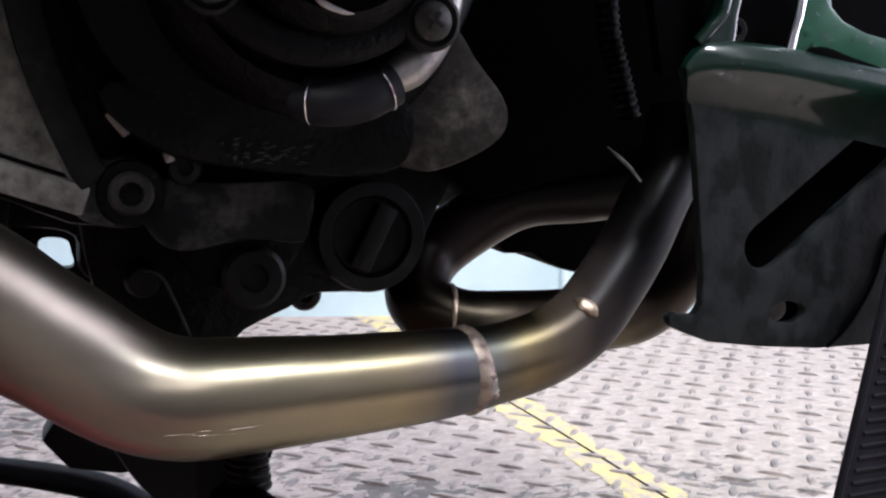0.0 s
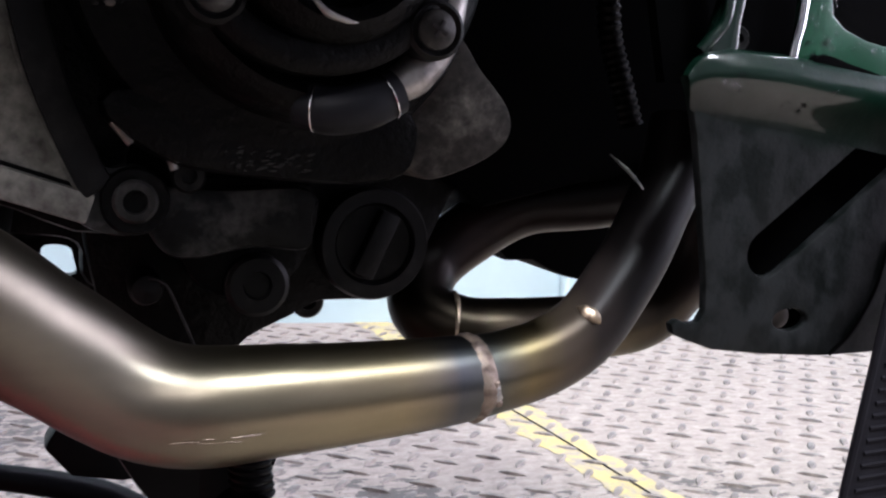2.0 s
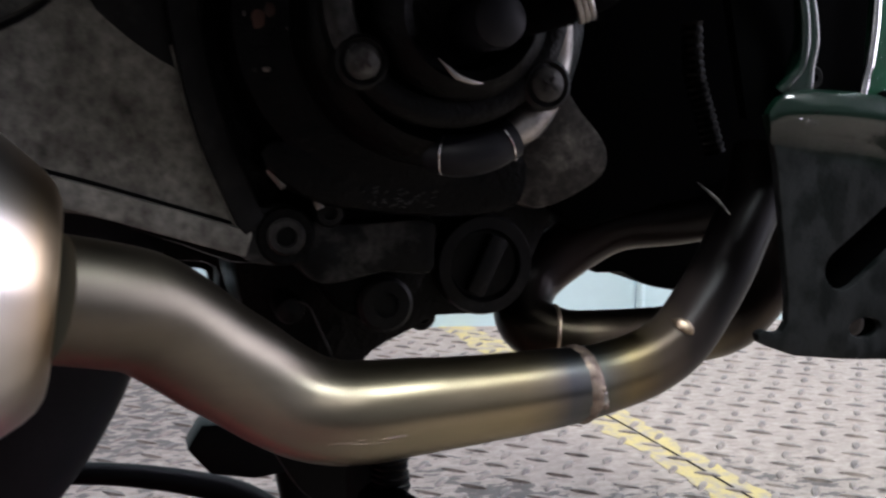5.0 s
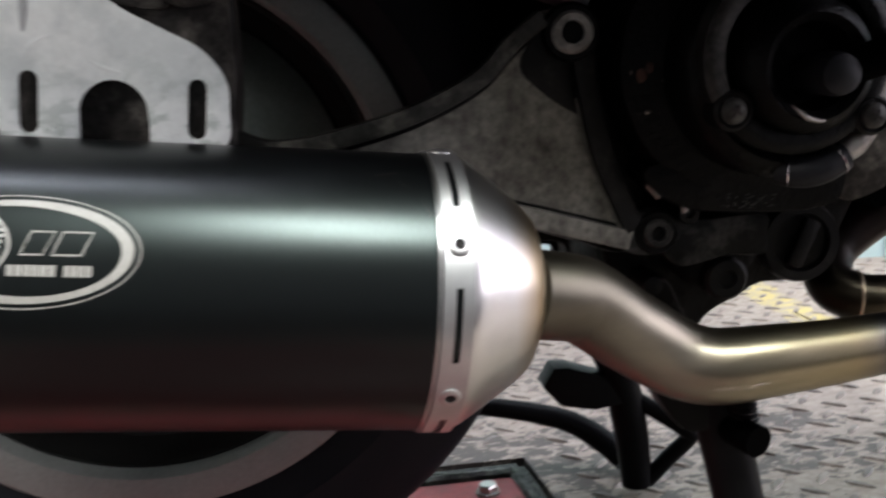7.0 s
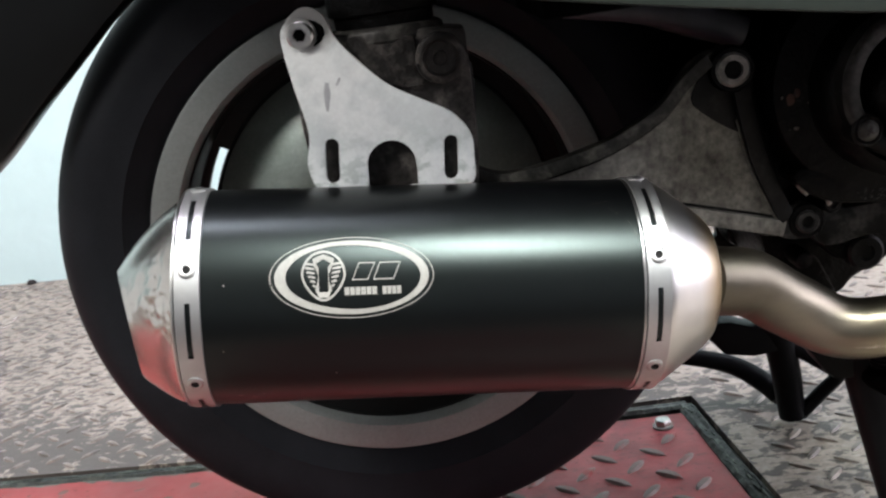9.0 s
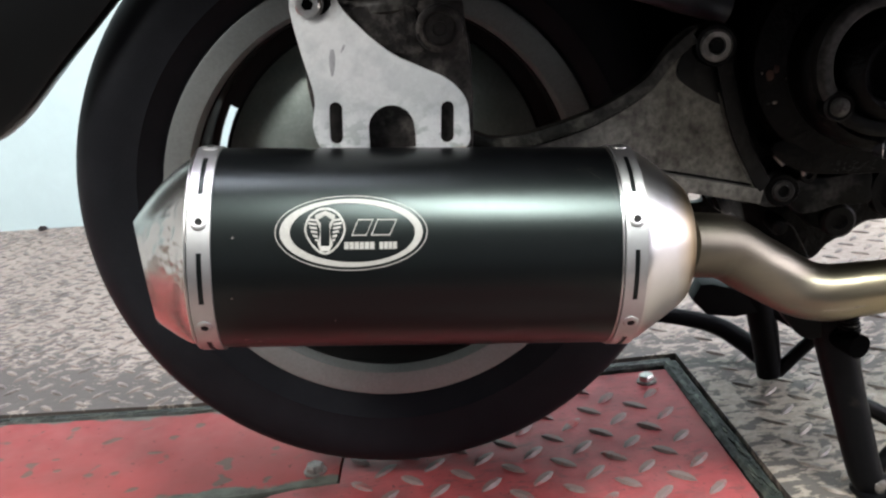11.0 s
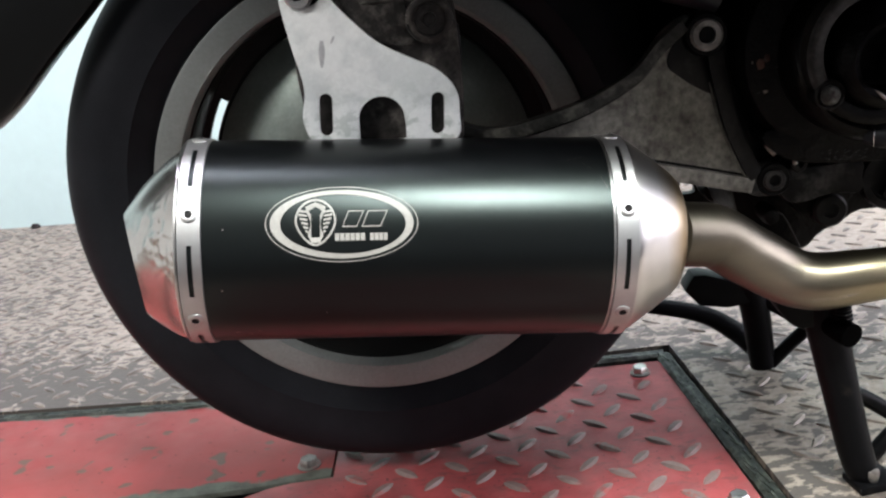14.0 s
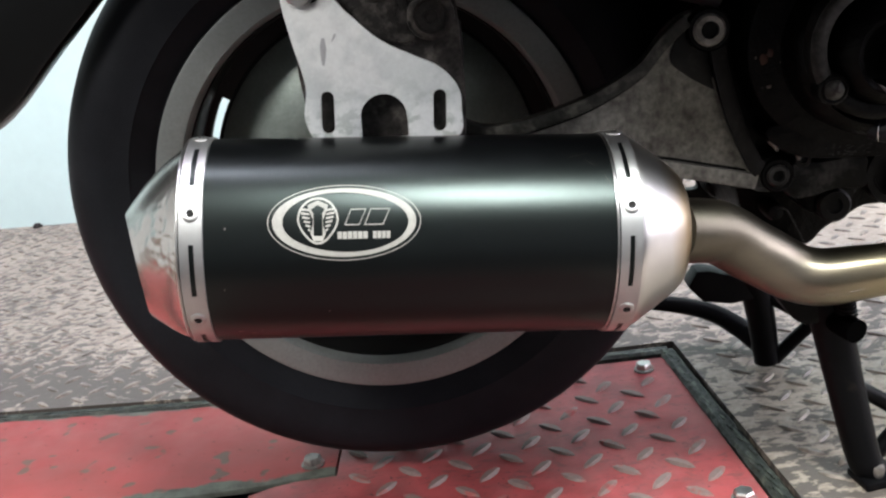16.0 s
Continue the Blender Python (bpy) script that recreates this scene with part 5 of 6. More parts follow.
# pale flecks stand in for light on the cover's upper lip
for k in range(44):
    x, z = random.gauss(0.352, 0.009), random.gauss(0.2745, 0.0028)
    bm = bmesh.new()
    bmesh.ops.create_icosphere(bm, subdivisions=1, radius=1)
    for vv in bm.verts:
        vv.co *= 1 + 0.6 * noise.noise(vv.co * 1.5 + Vector((k * 3.1, 0, 0)))
    bm.transform(Matrix.Translation((x, -0.0460, z)) @ Matrix.Rotation(random.uniform(-0.5, 0.1), 4, "Y") @ Matrix.Diagonal((random.uniform(0.0004, 0.0022), 0.0003, random.uniform(0.0002, 0.0006), 1)))
    part("lit_lip_fleck", bm, M_CASTMID, belly)
bm = bmesh.new()
plate(bm, smooth2([(0.317, 0.262), (0.330, 0.222), (0.352, 0.213), (0.376, 0.226), (0.380, 0.262)], 4), 0.0, 0.040, bevel=0.004)
part("lower_cover", bm, M_ENGINE, engine)

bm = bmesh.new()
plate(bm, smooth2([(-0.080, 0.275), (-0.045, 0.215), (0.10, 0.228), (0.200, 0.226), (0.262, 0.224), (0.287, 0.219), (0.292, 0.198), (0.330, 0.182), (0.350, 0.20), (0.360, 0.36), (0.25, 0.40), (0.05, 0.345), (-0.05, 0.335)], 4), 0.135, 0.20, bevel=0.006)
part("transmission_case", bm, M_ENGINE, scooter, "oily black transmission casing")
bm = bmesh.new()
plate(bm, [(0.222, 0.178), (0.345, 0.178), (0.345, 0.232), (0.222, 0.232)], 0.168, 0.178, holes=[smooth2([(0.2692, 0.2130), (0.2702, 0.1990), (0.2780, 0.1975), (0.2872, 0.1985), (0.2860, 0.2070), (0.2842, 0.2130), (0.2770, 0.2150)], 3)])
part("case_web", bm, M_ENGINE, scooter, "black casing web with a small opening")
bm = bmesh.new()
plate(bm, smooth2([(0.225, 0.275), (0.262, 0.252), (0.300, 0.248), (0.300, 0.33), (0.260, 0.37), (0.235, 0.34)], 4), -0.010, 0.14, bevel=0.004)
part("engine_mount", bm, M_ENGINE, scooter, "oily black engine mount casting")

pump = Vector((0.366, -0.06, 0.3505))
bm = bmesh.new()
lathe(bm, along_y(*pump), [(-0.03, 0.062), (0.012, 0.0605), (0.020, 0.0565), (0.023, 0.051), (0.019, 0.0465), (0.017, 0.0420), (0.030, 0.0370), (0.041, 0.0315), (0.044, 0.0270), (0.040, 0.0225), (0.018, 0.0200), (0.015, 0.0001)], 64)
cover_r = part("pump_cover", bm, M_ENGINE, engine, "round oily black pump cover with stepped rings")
for nm, mt, arc in (("flange_arc", M_CASTMID, (-35, 95)), ("flange_ring", M_ENGINE, (95, 325))):
    bm = bmesh.new()
    lathe(bm, along_y(0.3605, -0.0945, 0.356), [(-0.030, 0.0505), (-0.001, 0.0500), (0.0015, 0.0475), (0.0020, 0.0440), (0.0005, 0.0395), (-0.006, 0.0370), (-0.030, 0.0365)], 48, arc=arc)
    part(nm, bm, mt, cover_r, "grey arc of the cast flange" if mt is M_CASTMID else "")
# bright crescent modelled in place of a highlight on the rim
bm = bmesh.new()
tube(bm, catmull([(0.3525, -0.1035, 0.3325), (0.3552, -0.1042, 0.3298), (0.3595, -0.1045, 0.3258), (0.3660, -0.1045, 0.3236), (0.3700, -0.1042, 0.3232)], 6), [0.0002, 0.0008, 0.0014, 0.0010, 0.0002], 10)
part("glint_strip", bm, M_BRIGHT, cover_r, "bright strip standing in for a glint on the rim")
# rust spots and smudges, plus tiny bright dots in place of glints
for x, z, a, b, mt in ((0.2926, 0.3500, 0.0030, 0.0042, M_RUST), (0.2972, 0.3535, 0.0022, 0.0030, M_RUST), (0.3045, 0.3460, 0.0008, 0.0006, M_BRIGHT), (0.3080, 0.3380, 0.0010, 0.0007, M_BRIGHT), (0.2905, 0.3290, 0.0012, 0.0009, M_CASTMID), (0.2955, 0.3294, 0.0020, 0.0011, M_TAB), (0.2868, 0.3515, 0.0006, 0.0012, M_TAB)):
    bm = bmesh.new()
    bmesh.ops.create_icosphere(bm, subdivisions=2, radius=1)
    for vv in bm.verts:
        vv.co *= 1 + 0.5 * noise.noise(vv.co * 1.7 + Vector((x * 900, z * 700, 0)))
    bm.transform(Matrix.Translation((x, -0.0475, z)) @ Matrix.Diagonal((a, 0.0005, b, 1)))
    part("stain_glint", bm, mt, engine)
bm = bmesh.new()
lathe(bm, along_y(0.3735, -0.104, 0.3465), [(-0.05, 0.0105), (0.004, 0.0112), (0.010, 0.0100), (0.0125, 0.0065), (0.0130, 0.0001)], 28)
part("end_cap", bm, M_HOSE, cover_r, "grey-black rubber end cap")
bm = bmesh.new()
tube(bm, catmull([(0.374, -0.100, 0.3480), (0.392, -0.106, 0.3520), (0.408, -0.112, 0.3580), (0.425, -0.105, 0.366)], 5), 0.0095, 18)
part("hose", bm, M_BLACK, cover_r)
for x, y, z in ((0.3248, -0.0990, 0.3310), (0.3999, -0.0985, 0.3233)):
    bm = bmesh.new()
    lathe(bm, along_y(x, y, z), [(-0.04, 0.0115), (-0.003, 0.0105), (-0.0015, 0.0090), (-0.0030, 0.0075)], 24)
    part("boss", bm, M_CASTDARK, cover_r)
    bm = bmesh.new()
    lathe(bm, along_y(x, y, z), [(-0.006, 0.0068), (-0.0012, 0.0068), (0.0006, 0.0048), (0.0010, 0.0001)], 20)
    scr = part("screw", bm, M_CUP, cover_r, "dull cross-head screw")
    # raised dark bars carry the shade of the cross recess
    bm = bmesh.new()
    for tilt in (30, 120):
        box(bm, (x, y - 0.0010, z), (0.0014, 0.0012, 0.0068), Matrix.Rotation(radians(tilt), 4, "Y"), 0.0003)
    part("cross_recess", bm, M_VOID, scr)
bm = bmesh.new()
tube(bm, catmull([(0.3865, -0.083, 0.3020), (0.3970, -0.082, 0.3080), (0.4065, -0.081, 0.3190), (0.4110, -0.080, 0.3340), (0.4105, -0.082, 0.3480)], 6), [0.006, 0.0075, 0.0065, 0.006, 0.006], 14, flat=(1, 1))
part("flange", bm, M_BRIGHT, cover_r, "scuffed bare aluminium flange")
bm = bmesh.new()
tube(bm, catmull([(0.3595, -0.074, 0.2965), (0.3670, -0.081, 0.2945), (0.3785, -0.084, 0.2965), (0.3900, -0.082, 0.3020)], 6), 0.0086, 22)
part("elbow_hose", bm, M_HOSE, cover_r, "short grey-black rubber elbow hose")
for c, t in (((0.3630, -0.0785, 0.2955), (1, -0.6, -0.1)), ((0.3865, -0.0830, 0.3002), (1, 0.1, 0.5))):
    c, t = Vector(c), Vector(t).normalized()
    u = t.orthogonal().normalized()
    v = t.cross(u)
    bm = bmesh.new()
    tube(bm, [c + (u * math.cos(2 * math.pi * k / 36) + v * math.sin(2 * math.pi * k / 36)) * 0.0089 for k in range(37)], 0.0004, 8, cap=False)
    part("wire_clip", bm, M_CHROME, cover_r, "thin bright wire clip")
c, t = Vector((0.4060, -0.1115, 0.3570)), Vector((0.016, -0.006, 0.006)).normalized()
u = t.orthogonal().normalized()
v = t.cross(u)
bm = bmesh.new()
for w in (-0.0022, 0.0, 0.0022):
    tube(bm, [c + t * w + (u * math.cos(2 * math.pi * k / 36) + v * math.sin(2 * math.pi * k / 36)) * 0.0098 for k in range(37)], 0.0014, 8, cap=False)
part("hose_clamp", bm, M_BRIGHT, cover_r, "worn steel hose clamp")
bm = bmesh.new()
lathe(bm, along_y(0.407, -0.126, 0.361), [(-0.012, 0.0044), (0.0, 0.0044), (0.001, 0.0036), (0.001, 0.0001)], 6)
part("nut", bm, M_BRIGHT, cover_r, "bright clamp nut", smooth=20)

bm = bmesh.new()
plate(bm, smooth2([(0.4300, 0.3270), (0.4440, 0.3130), (0.4575, 0.2960), (0.4550, 0.2815), (0.4340, 0.2700), (0.4180, 0.2680), (0.4070, 0.2800), (0.4130, 0.2990)], 5), -0.034, 0.035, bevel=0.003)
part("mounting_tab", bm, M_TABPALE, engine, "pale grey-brown aluminium mounting tab")

bm = bmesh.new()
plate(bm, smooth2([(0.310, 0.262), (0.311, 0.245), (0.318, 0.2355), (0.330, 0.2340), (0.352, 0.2380), (0.374, 0.2370), (0.376, 0.250), (0.374, 0.262), (0.340, 0.2615)], 4), -0.022, 0.03, bevel=0.003)
part("mounting_ear", bm, M_EAR, engine, "dull grey cast mounting ear")

cap_c = (0.4135, 0.0122, 0.2341)
bm = bmesh.new()
lathe(bm, along_y(*cap_c), [(-0.05, 0.0245), (-0.012, 0.0250), (-0.010, 0.0262), (-0.003, 0.0262), (0.0, 0.0250), (0.0, 0.0190), (-0.004, 0.0175), (-0.004, 0.0001)], 48)
oil = part("filter_cap", bm, M_CASTDARK, engine, "round black oil filter cap with a grip bar")
bm = bmesh.new()
box(bm, (cap_c[0], cap_c[1] + 0.001, cap_c[2]), (0.010, 0.010, 0.032), Matrix.Rotation(radians(25), 4, "Y"), 0.002)
part("grip_bar", bm, M_CASTDARK, oil)
for x, y, z, r in ((0.3565, -0.006, 0.2195, 0.0138), (0.3970, 0.072, 0.1965, 0.0085), (0.3249, -0.030, 0.2674, 0.0068)):
    bm = bmesh.new()
    lathe(bm, along_y(x, y, z), [(-0.03, r), (-0.002, r), (0, r * 0.85), (0, r * 0.45), (-0.003, r * 0.4), (-0.003, 0.0001)], 24)
    part("drain_plug", bm, M_CASTDARK, engine)
bm = bmesh.new()
lathe(bm, along_y(0.3117, 0.006, 0.2179), [(-0.02, 0.007), (0.0, 0.0075), (0.006, 0.006), (0.008, 0.0001)], 18)
part("valve_cap", bm, M_CASTDARK, engine)
bm = bmesh.new()
tube(bm, catmull([(0.3120, -0.005, 0.2235), (0.3148, -0.005, 0.2231), (0.3193, -0.005, 0.2199), (0.3249, -0.005, 0.2079), (0.3295, -0.005, 0.1969), (0.3330, -0.005, 0.1880)], 5), 0.0006, 8)
part("wire", bm, M_CASTMID, engine, "thin bent metal wire")
for x, z, dx, dz in ((0.2965, 0.2880, 0.0065, -0.008), (0.3165, 0.2755, 0.002, -0.005)):
    bm = bmesh.new()
    tube(bm, [(x, -0.040, z), (x + dx, -0.040, z + dz)], 0.0019, 8)
    part("clip", bm, M_BRIGHT, engine)

# near-black sheet closes the view towards the bodywork, in place of unlit space
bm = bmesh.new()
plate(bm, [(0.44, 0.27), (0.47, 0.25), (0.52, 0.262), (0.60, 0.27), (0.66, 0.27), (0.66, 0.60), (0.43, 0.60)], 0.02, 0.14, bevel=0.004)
part("void_sheet", bm, M_BLACK, scooter, "near-black sheet standing in for the dark void")
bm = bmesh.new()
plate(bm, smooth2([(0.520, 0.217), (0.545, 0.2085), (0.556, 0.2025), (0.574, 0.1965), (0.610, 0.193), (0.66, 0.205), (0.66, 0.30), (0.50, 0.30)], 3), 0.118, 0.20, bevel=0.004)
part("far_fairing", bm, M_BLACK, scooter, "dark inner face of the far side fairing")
bm = bmesh.new()
tube(bm, catmull([(0.4933, -0.0567, 0.2801), (0.4934, -0.0720, 0.2742), (0.4927, -0.0850, 0.2682)], 5), [0.0003, 0.0008, 0.0008, 0.0003], 8)
part("spring_clip", bm, M_BRIGHT, scooter, "thin bright spring clip")

bm = bmesh.new()
tube(bm, catmull([(0.5084, -0.0200, 0.3566), (0.5108, -0.0200, 0.3322), (0.5174, -0.0200, 0.3125), (0.5244, -0.0200, 0.2924)], 12), [0.0046 if k % 2 else 0.0058 for k in range(37)], 14)
part("cable_conduit", bm, M_ENGINE, scooter, "black ribbed cable conduit")

# ---- bodywork over the engine and wheel ----
bm = bmesh.new()
plate(bm, smooth2([(-0.02, 0.486), (0.030, 0.4665), (0.096, 0.4494), (0.159, 0.4366), (0.222, 0.4252), (0.304, 0.4120), (0.40, 0.405), (0.45, 0.43), (0.47, 0.50), (0.47, 0.80), (0.0, 0.85), (-0.03, 0.60)], 4), -0.195, -0.165, bevel=0.004)
part("side_panel", bm, M_GREENDUST, scooter, "dark green metallic side panel")
# tail side out of view, added to shade the tyre's upper left
bm = bmesh.new()
plate(bm, smooth2([(-0.034, 0.60), (-0.034, 0.84), (-0.30, 0.90), (-0.55, 0.92), (-0.57, 0.80), (-0.45, 0.70), (-0.25, 0.64)], 4), -0.195, -0.165, bevel=0.004)
part("unseen_tail_panel", bm, M_GREENDUST, scooter, "unseen dark green tail panel, added to shade the upper tyre")
bm = bmesh.new()
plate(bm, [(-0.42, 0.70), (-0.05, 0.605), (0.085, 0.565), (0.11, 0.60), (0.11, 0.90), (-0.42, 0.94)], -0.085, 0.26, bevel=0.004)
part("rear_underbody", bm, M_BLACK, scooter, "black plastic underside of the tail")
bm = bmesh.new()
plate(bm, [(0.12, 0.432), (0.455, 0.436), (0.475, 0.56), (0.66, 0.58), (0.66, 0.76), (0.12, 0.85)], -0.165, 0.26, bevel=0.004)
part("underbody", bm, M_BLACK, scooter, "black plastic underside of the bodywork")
bm = bmesh.new()
tube(bm, catmull([(0.150, -0.005, 0.4285), (0.200, -0.005, 0.4220), (0.240, -0.005, 0.4100), (0.275, -0.005, 0.3960)], 5), [0.006, 0.010, 0.0135, 0.012], 14)
part("air_box_spout", bm, M_SPOUT, scooter)
bm = bmesh.new()
plate(bm, smooth2([(-0.120, 0.515), (-0.175, 0.464), (-0.232, 0.414), (-0.283, 0.3685), (-0.320, 0.3560), (-0.380, 0.37), (-0.430, 0.45), (-0.40, 0.58), (-0.22, 0.66), (-0.10, 0.62)], 4), 0.00, 0.03, bevel=0.006)
part("mudguard", bm, M_GUARD, scooter, "glossy black rear mudguard")

# black sheets added to close the bright gap ahead of the wheel
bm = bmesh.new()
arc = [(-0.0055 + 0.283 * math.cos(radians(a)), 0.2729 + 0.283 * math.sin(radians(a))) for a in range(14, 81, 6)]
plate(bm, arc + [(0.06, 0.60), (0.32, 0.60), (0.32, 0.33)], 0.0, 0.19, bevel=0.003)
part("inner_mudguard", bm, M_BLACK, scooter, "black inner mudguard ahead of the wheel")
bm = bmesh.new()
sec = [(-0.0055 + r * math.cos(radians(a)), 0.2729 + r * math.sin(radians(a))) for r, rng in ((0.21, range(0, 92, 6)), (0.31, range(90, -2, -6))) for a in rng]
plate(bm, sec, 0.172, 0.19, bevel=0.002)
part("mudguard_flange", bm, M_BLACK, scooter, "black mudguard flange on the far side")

# ---- lower fairing ----
bm = bmesh.new()
fo = [(0.4990, 0.3120), (0.5021, 0.3027), (0.5052, 0.2892), (0.5080, 0.2700), (0.5111, 0.2484), (0.5132, 0.2329), (0.5136, 0.2218), (0.5111, 0.2174), (0.5070, 0.2171), (0.5026, 0.2186), (0.4997, 0.2168), (0.5005, 0.2130), (0.5058, 0.2105), (0.5178, 0.2063), (0.5421, 0.2035), (0.5704, 0.2014), (0.5938, 0.2016), (0.6150, 0.2030), (0.6500, 0.2130), (0.6800, 0.2420), (0.6900, 0.3000), (0.6000, 0.3120)]
hole = ellipse(0.5535, 0.2172, 0.0086, 0.0045, 18)
c, s = math.cos(radians(38)), math.sin(radians(38))
groove = [(0.5665 + z * c - x * s, 0.2650 + z * s + x * c) for x, z in slot(0, 0, 0.0185, 0.086)]
plate(bm, fo, -0.1035, -0.0985, holes=[hole, groove], bevel=0.0012)
for cut in (0.505, 0.512, 0.519, 0.526, 0.533, 0.54, 0.55):
    bmesh.ops.bisect_plane(bm, geom=bm.verts[:] + bm.edges[:] + bm.faces[:], plane_co=(cut, 0, 0), plane_no=(1, 0, 0))
for vv in bm.verts:
    vv.co.y += 1.5 * max(0, 0.548 - vv.co.x) ** 2
fairing = part("lower_fairing", bm, M_FAIRING, scooter, "dusty dark green lower fairing with slot and hole")
# near-black sheet in place of the shade behind slot and hole
bm = bmesh.new()
plate(bm, [(0.53, 0.205), (0.66, 0.205), (0.66, 0.30), (0.52, 0.30)], -0.090, -0.086)
part("backing", bm, M_BLACK, fairing)
bm = bmesh.new()
lathe(bm, along_y(0.5535, -0.0960, 0.2172), [(-0.004, 0.0052), (0.0, 0.0050), (0.001, 0.0035), (0.001, 0.0001)], 16)
part("screw", bm, M_TAB, fairing)
bm = bmesh.new()
tube(bm, catmull([(0.5740, -0.1040, 0.2020), (0.5850, -0.1042, 0.2120), (0.5950, -0.1042, 0.2290), (0.6000, -0.1042, 0.2490)], 6), 0.0008, 6)
part("edge_line", bm, M_BLACK, fairing)
# rounded ledge along the top, rolling down into the panel
def ledge_top(x):
    return float(np.interp(x, [0.4975, 0.4994, 0.5025, 0.5060, 0.5170, 0.54, 0.586, 0.70], [0.3120, 0.3158, 0.3190, 0.3210, 0.3228, 0.3220, 0.3165, 0.302]))


def ledge_low(x):
    return float(np.interp(x, [0.4975, 0.4992, 0.513, 0.54, 0.59, 0.70], [0.3000, 0.2985, 0.2960, 0.2935, 0.2850, 0.266]))


def ledge_y(x, u):
    """How far the ledge stands out at u (0 top, 1 where it meets the panel)."""
    f = (u / 0.3) ** 0.5 if u < 0.3 else 0.5 + 0.5 * math.cos(math.pi * (u - 0.3) / 0.7)
    return -0.1037 + 1.5 * max(0, 0.548 - x) ** 2 * u - 0.0085 * min(1, max(0.02, (x - 0.4975) / 0.03)) ** 0.5 * f


bm = bmesh.new()
rows_l = []
for i in range(31):
    x = 0.4975 + 0.2025 * (i / 30) ** 1.6
    zt, zb = ledge_top(x), ledge_low(x)
    row = [bm.verts.new((x, -0.1000, zt + 0.0002))]
    for j in range(17):
        u = (j / 16) ** 1.5
        row.append(bm.verts.new((x + 1.6 * max(0, 0.548 - x) ** 2 * u, ledge_y(x, u), zt - (zt - zb) * u)))
    rows_l.append(row)
for a, b in zip(rows_l, rows_l[1:]):
    for j in range(17):
        bm.faces.new((a[j], a[j + 1], b[j + 1], b[j]))
part("fairing_ledge", bm, M_FAIRING, fairing, "glossy dark green rounded ledge with water drops", smooth=70)
# curved rear edge, recess with its screw, trim strips and the wet panel
bm = bmesh.new()
tube(bm, catmull([(0.5045, -0.100, 0.3215), (0.5085, -0.101, 0.3265), (0.5135, -0.1015, 0.3330), (0.5150, -0.1015, 0.3450), (0.5130, -0.100, 0.3620), (0.5030, -0.099, 0.3790), (0.489, -0.097, 0.395), (0.483, -0.096, 0.43)], 8), [0.0026, 0.0024, 0.0022, 0.0022, 0.0024, 0.0026], 24)
part("edge_pillar", bm, M_GREENDARK, fairing, "glossy green curved fairing edge")
bm = bmesh.new()
plate(bm, smooth2([(0.5080, 0.3190), (0.5110, 0.3330), (0.5140, 0.3460), (0.511, 0.365), (0.497, 0.385), (0.485, 0.43), (0.494, 0.43), (0.504, 0.39), (0.517, 0.368), (0.5225, 0.346), (0.5210, 0.3330), (0.5190, 0.3190)], 4), -0.1020, -0.094, bevel=0.002)
part("edge_panel", bm, M_GREENDARK, fairing, "dark green fairing edge panel")
bm = bmesh.new()
tube(bm, catmull([(0.5442, -0.1030, 0.3185), (0.5455, -0.1030, 0.3270), (0.5475, -0.1030, 0.3360), (0.5490, -0.1030, 0.355), (0.549, -0.1030, 0.40)], 5), 0.0027, 16, flat=(1, 0.75))
part("trim_strip", bm, M_CHROME, fairing, "bright narrow trim strip")
bm = bmesh.new()
plate(bm, [(0.5475, 0.314), (0.5495, 0.337), (0.5505, 0.40), (0.566, 0.40), (0.5605, 0.356), (0.5640, 0.3383), (0.5700, 0.3335), (0.5815, 0.3295), (0.64, 0.320), (0.64, 0.300)], -0.102, -0.096, bevel=0.0015)
part("upper_panel", bm, M_WETGREEN, fairing, "green metallic panel speckled with water drops")
# near-black sheet carries the shade of the recess
bm = bmesh.new()
plate(bm, [(0.500, 0.31), (0.66, 0.31), (0.66, 0.45), (0.47, 0.45)], -0.084, -0.078)
part("recess", bm, M_BLACK, fairing)
bm = bmesh.new()
plate(bm, smooth2([(0.5490, 0.3130), (0.5530, 0.3210), (0.5600, 0.3225), (0.5720, 0.3195), (0.5900, 0.3150), (0.60, 0.308), (0.56, 0.306)], 4), -0.1065, -0.100, bevel=0.0015)
part("rubber_lip", bm, M_BLACK, fairing)
socket_bolt(fairing, 0.5290, -0.0900, 0.3280, 0.0052, "screw", M_CASTDARK, "", 0.4, 0.3)
# water drops
drop_me = None
for k in range(70):
    q = random.random()
    if k < 40:
        x = random.uniform(0.551, 0.566) if k < 26 else random.uniform(0.551, 0.598)
        z, y = random.uniform(0.322, 0.345 if k < 26 else 0.329), -0.1022
    else:
        x = random.uniform(0.502, 0.60)
        u = random.uniform(0.02, 0.75)
        z = ledge_top(x) - (ledge_top(x) - ledge_low(x)) * u
        y = ledge_y(x, u)
    r = random.choice((0.0004, 0.0005, 0.0006, 0.0008, 0.0011))
    if drop_me is None:
        bm = bmesh.new()
        bmesh.ops.create_icosphere(bm, subdivisions=2, radius=1)
        first = part("water_drop", bm, M_DROP, fairing)
        drop_me = first.data
        ob = first
    else:
        ob = new("water_drop", drop_me)
        ob.parent = fairing
    ob.location, ob.scale = (x, y, z), (r, r * 0.55, r * 1.05)

# ---- centre stand ----
bm = bmesh.new()
tube(bm, catmull([(0.335, -0.030, 0.185), (0.338, -0.038, 0.150), (0.349, -0.046, 0.080), (0.360, -0.052, 0.020), (0.368, -0.054, 0.008)], 6), [0.018, 0.0165, 0.0145, 0.0135, 0.0120], 24)
stand = part("centre_stand", bm, M_STAND, scooter, "black painted tubular centre stand")
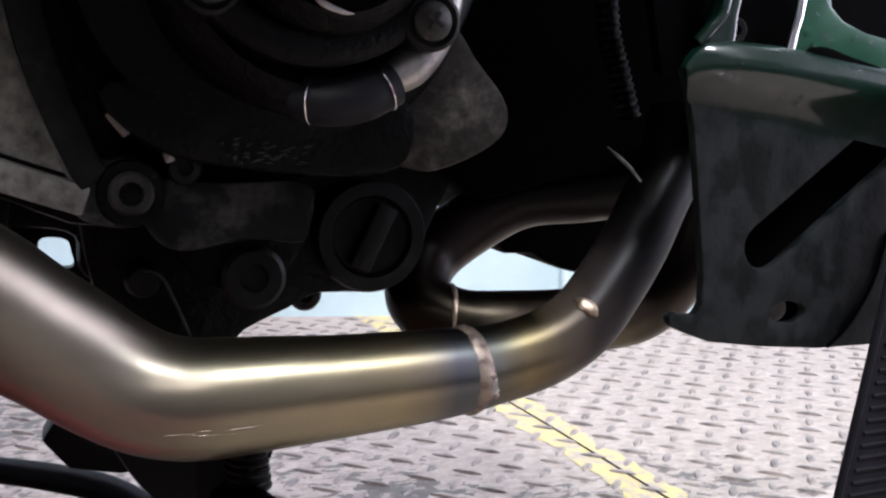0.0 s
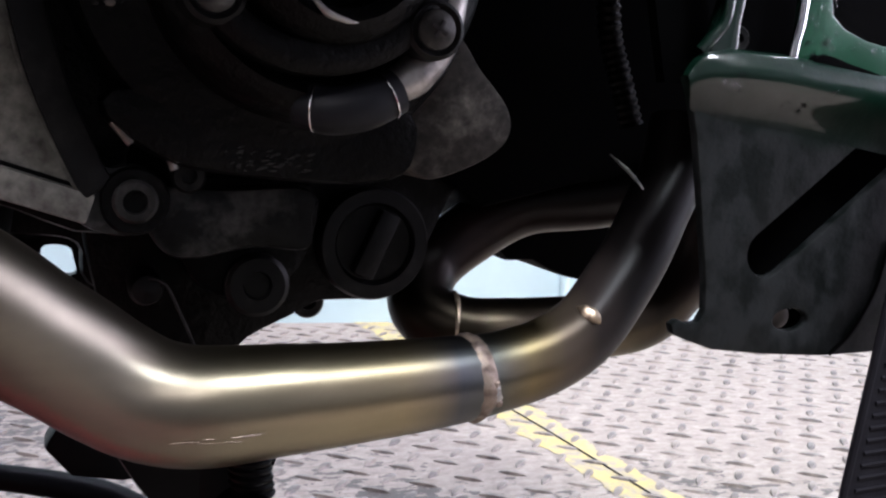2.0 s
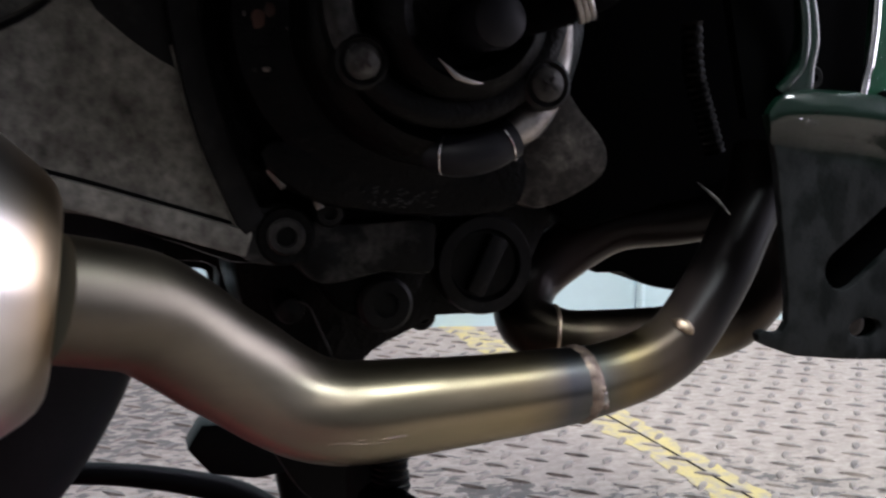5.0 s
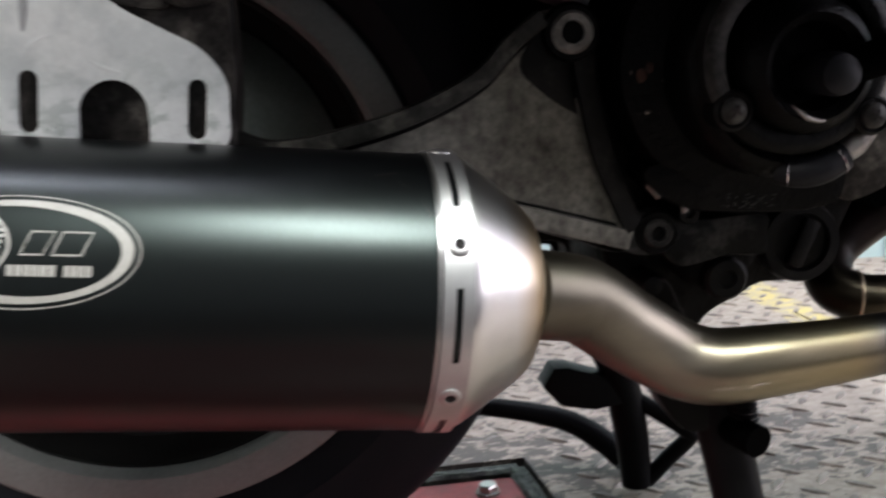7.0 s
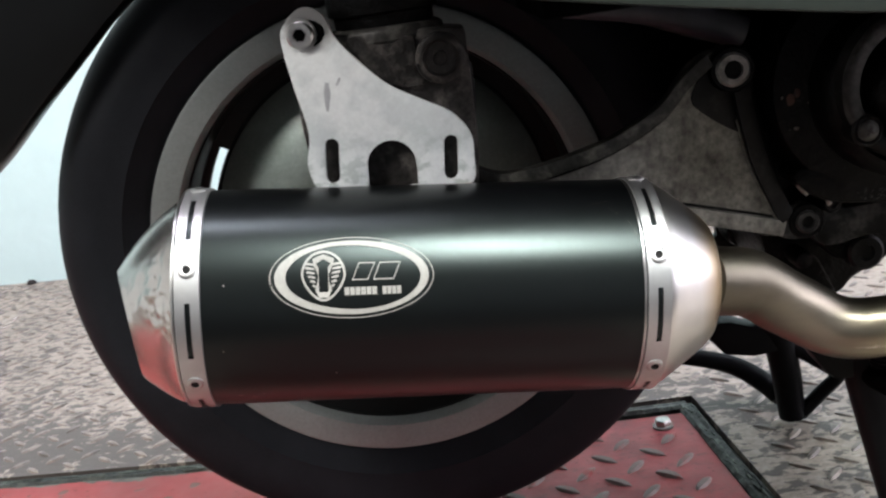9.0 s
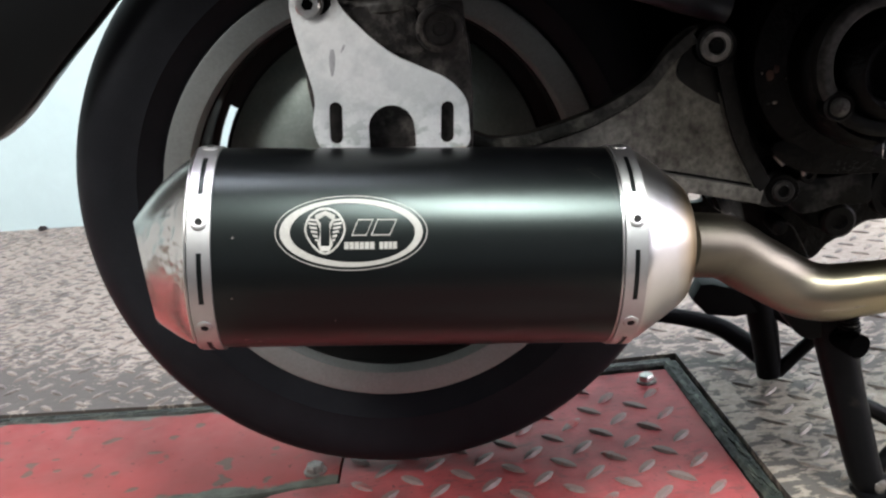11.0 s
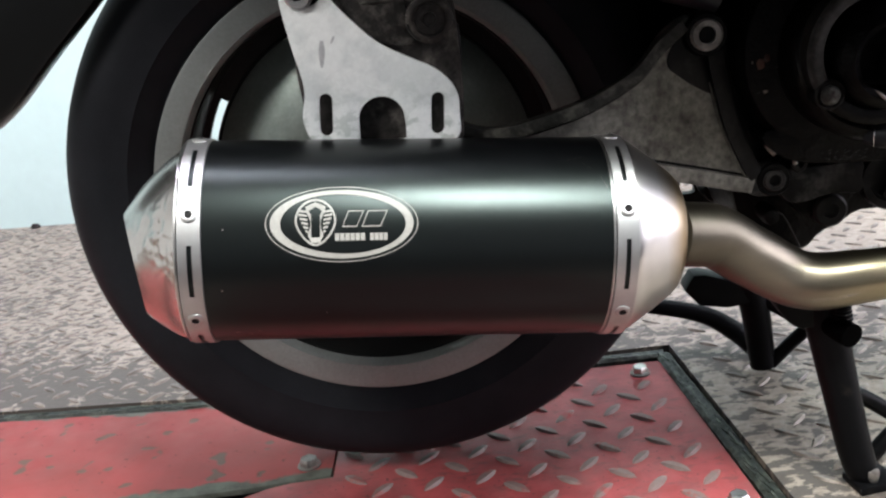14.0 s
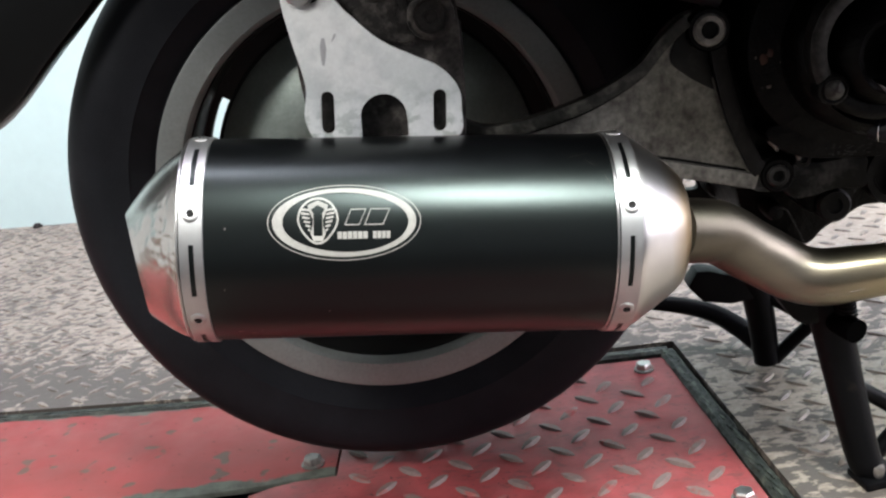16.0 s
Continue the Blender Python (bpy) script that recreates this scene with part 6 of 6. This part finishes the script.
bm = bmesh.new()
plate(bm, smooth2([(0.296, 0.178), (0.300, 0.158), (0.318, 0.140), (0.352, 0.150), (0.357, 0.176), (0.33, 0.192)], 4), -0.050, -0.020, bevel=0.003)
part("stand_lug", bm, M_STAND, stand)
bm = bmesh.new()
hel = []
for k in range(161):
    a = 2 * math.pi * k / 16
    hel.append((0.342 + 0.0075 * math.cos(a) + 0.004 * k / 160, -0.056 + 0.0075 * math.sin(a), 0.180 - 0.032 * k / 160))
tube(bm, hel, 0.0014, 6)
part("return_spring", bm, M_STAND, stand, "black coil return spring")
bm = bmesh.new()
tube(bm, [(0.340, -0.050, 0.142), (0.348, -0.072, 0.140)], [0.0095, 0.0095], 20)
part("rubber_stop", bm, M_BLACK, stand, "round grey-black rubber stop")
bm = bmesh.new()
box(bm, (0.369, -0.056, 0.004), (0.035, 0.03, 0.007), Matrix.Rotation(radians(10), 4, "Z"), 0.002)
part("foot", bm, M_STAND, stand)
bm = bmesh.new()
tube(bm, catmull([(0.315, 0.150, 0.150), (0.331, 0.160, 0.110), (0.342, 0.166, 0.060), (0.347, 0.168, 0.008)], 6), [0.016, 0.0145, 0.014, 0.0125], 20)
part("far_leg", bm, M_STAND, stand)
bm = bmesh.new()
plate(bm, [(0.2686, 0.1046), (0.2781, 0.1198), (0.2900, 0.1190), (0.317, 0.1090), (0.3350, 0.0990), (0.3350, 0.0840), (0.3100, 0.0815), (0.2830, 0.0870)], 0.150, 0.175, bevel=0.003)
part("stop_block", bm, M_STAND, stand)
bm = bmesh.new()
tube(bm, catmull([(0.336, 0.164, 0.090), (0.354, 0.160, 0.078), (0.383, 0.150, 0.058), (0.386, 0.152, 0.050), (0.372, 0.162, 0.030), (0.354, 0.166, 0.010)], 5), 0.0068, 14)
part("foot_lever", bm, M_STAND, stand, "bent black rod foot lever")
bm = bmesh.new()
tube(bm, catmull([(0.352, -0.042, 0.080), (0.3690, -0.032, 0.0680), (0.3864, -0.030, 0.0551), (0.4020, -0.030, 0.0420), (0.4025, -0.030, 0.0370), (0.3894, -0.030, 0.0225), (0.3741, -0.034, 0.0085)], 5), 0.0068, 14)
part("near_foot_lever", bm, M_STAND, stand, "bent black rod foot lever")
bm = bmesh.new()
bmesh.ops.create_icosphere(bm, subdivisions=2, radius=1)
for vv in bm.verts:
    vv.co *= 1 + 0.35 * noise.noise(vv.co * 1.9)
bm.transform(Matrix.Translation((0.3675, -0.0655, 0.0135)) @ Matrix.Diagonal((0.0050, 0.0016, 0.0062, 1)))
part("bare_patch", bm, M_BRIGHT, stand, "paint worn to bright metal at the foot")
bm = bmesh.new()
tube(bm, catmull([(0.150, 0.240, 0.0700), (0.2308, 0.240, 0.0610), (0.3000, 0.238, 0.0430), (0.3330, 0.225, 0.0250), (0.3480, 0.205, 0.0120)], 6), [0.0075, 0.008, 0.0095, 0.0110, 0.0100], 18)
part("side_stand", bm, M_STAND, scooter, "black side stand rod folded back")

# ---- tie-down strap beside the fairing ----
bm = bmesh.new()
pts = [(0.545, 0.02), (0.5623, 0.1457), (0.5732, 0.2066), (0.583, 0.262), (0.600, 0.34), (0.655, 0.34), (0.637, 0.262), (0.628, 0.2066), (0.617, 0.1457), (0.600, 0.02)]
plate(bm, pts, -0.131, -0.1285)
strap = part("tie_down_strap", bm, M_STRAP)
tagged(strap, "black woven webbing tie-down strap hanging beside the fairing", "strap")
for side in (pts[:5], pts[5:]):
    bm = bmesh.new()
    tube(bm, [(x, -0.1300, z) for x, z in side], 0.0017, 8)
    part("selvedge", bm, M_STRAP, strap, "thick woven edge")
for k in range(60):
    z = 0.03 + k * 0.005
    x = float(np.interp(z, [0.02, 0.1457, 0.2066, 0.262, 0.34], [0.545, 0.5623, 0.5732, 0.583, 0.600]))
    bm = bmesh.new()
    tube(bm, [(x + 0.004, -0.1312, z - 0.001), (x + 0.051, -0.1312, z + 0.001)], 0.0009, 6)
    part("weft_ridge", bm, M_STRAP, strap)
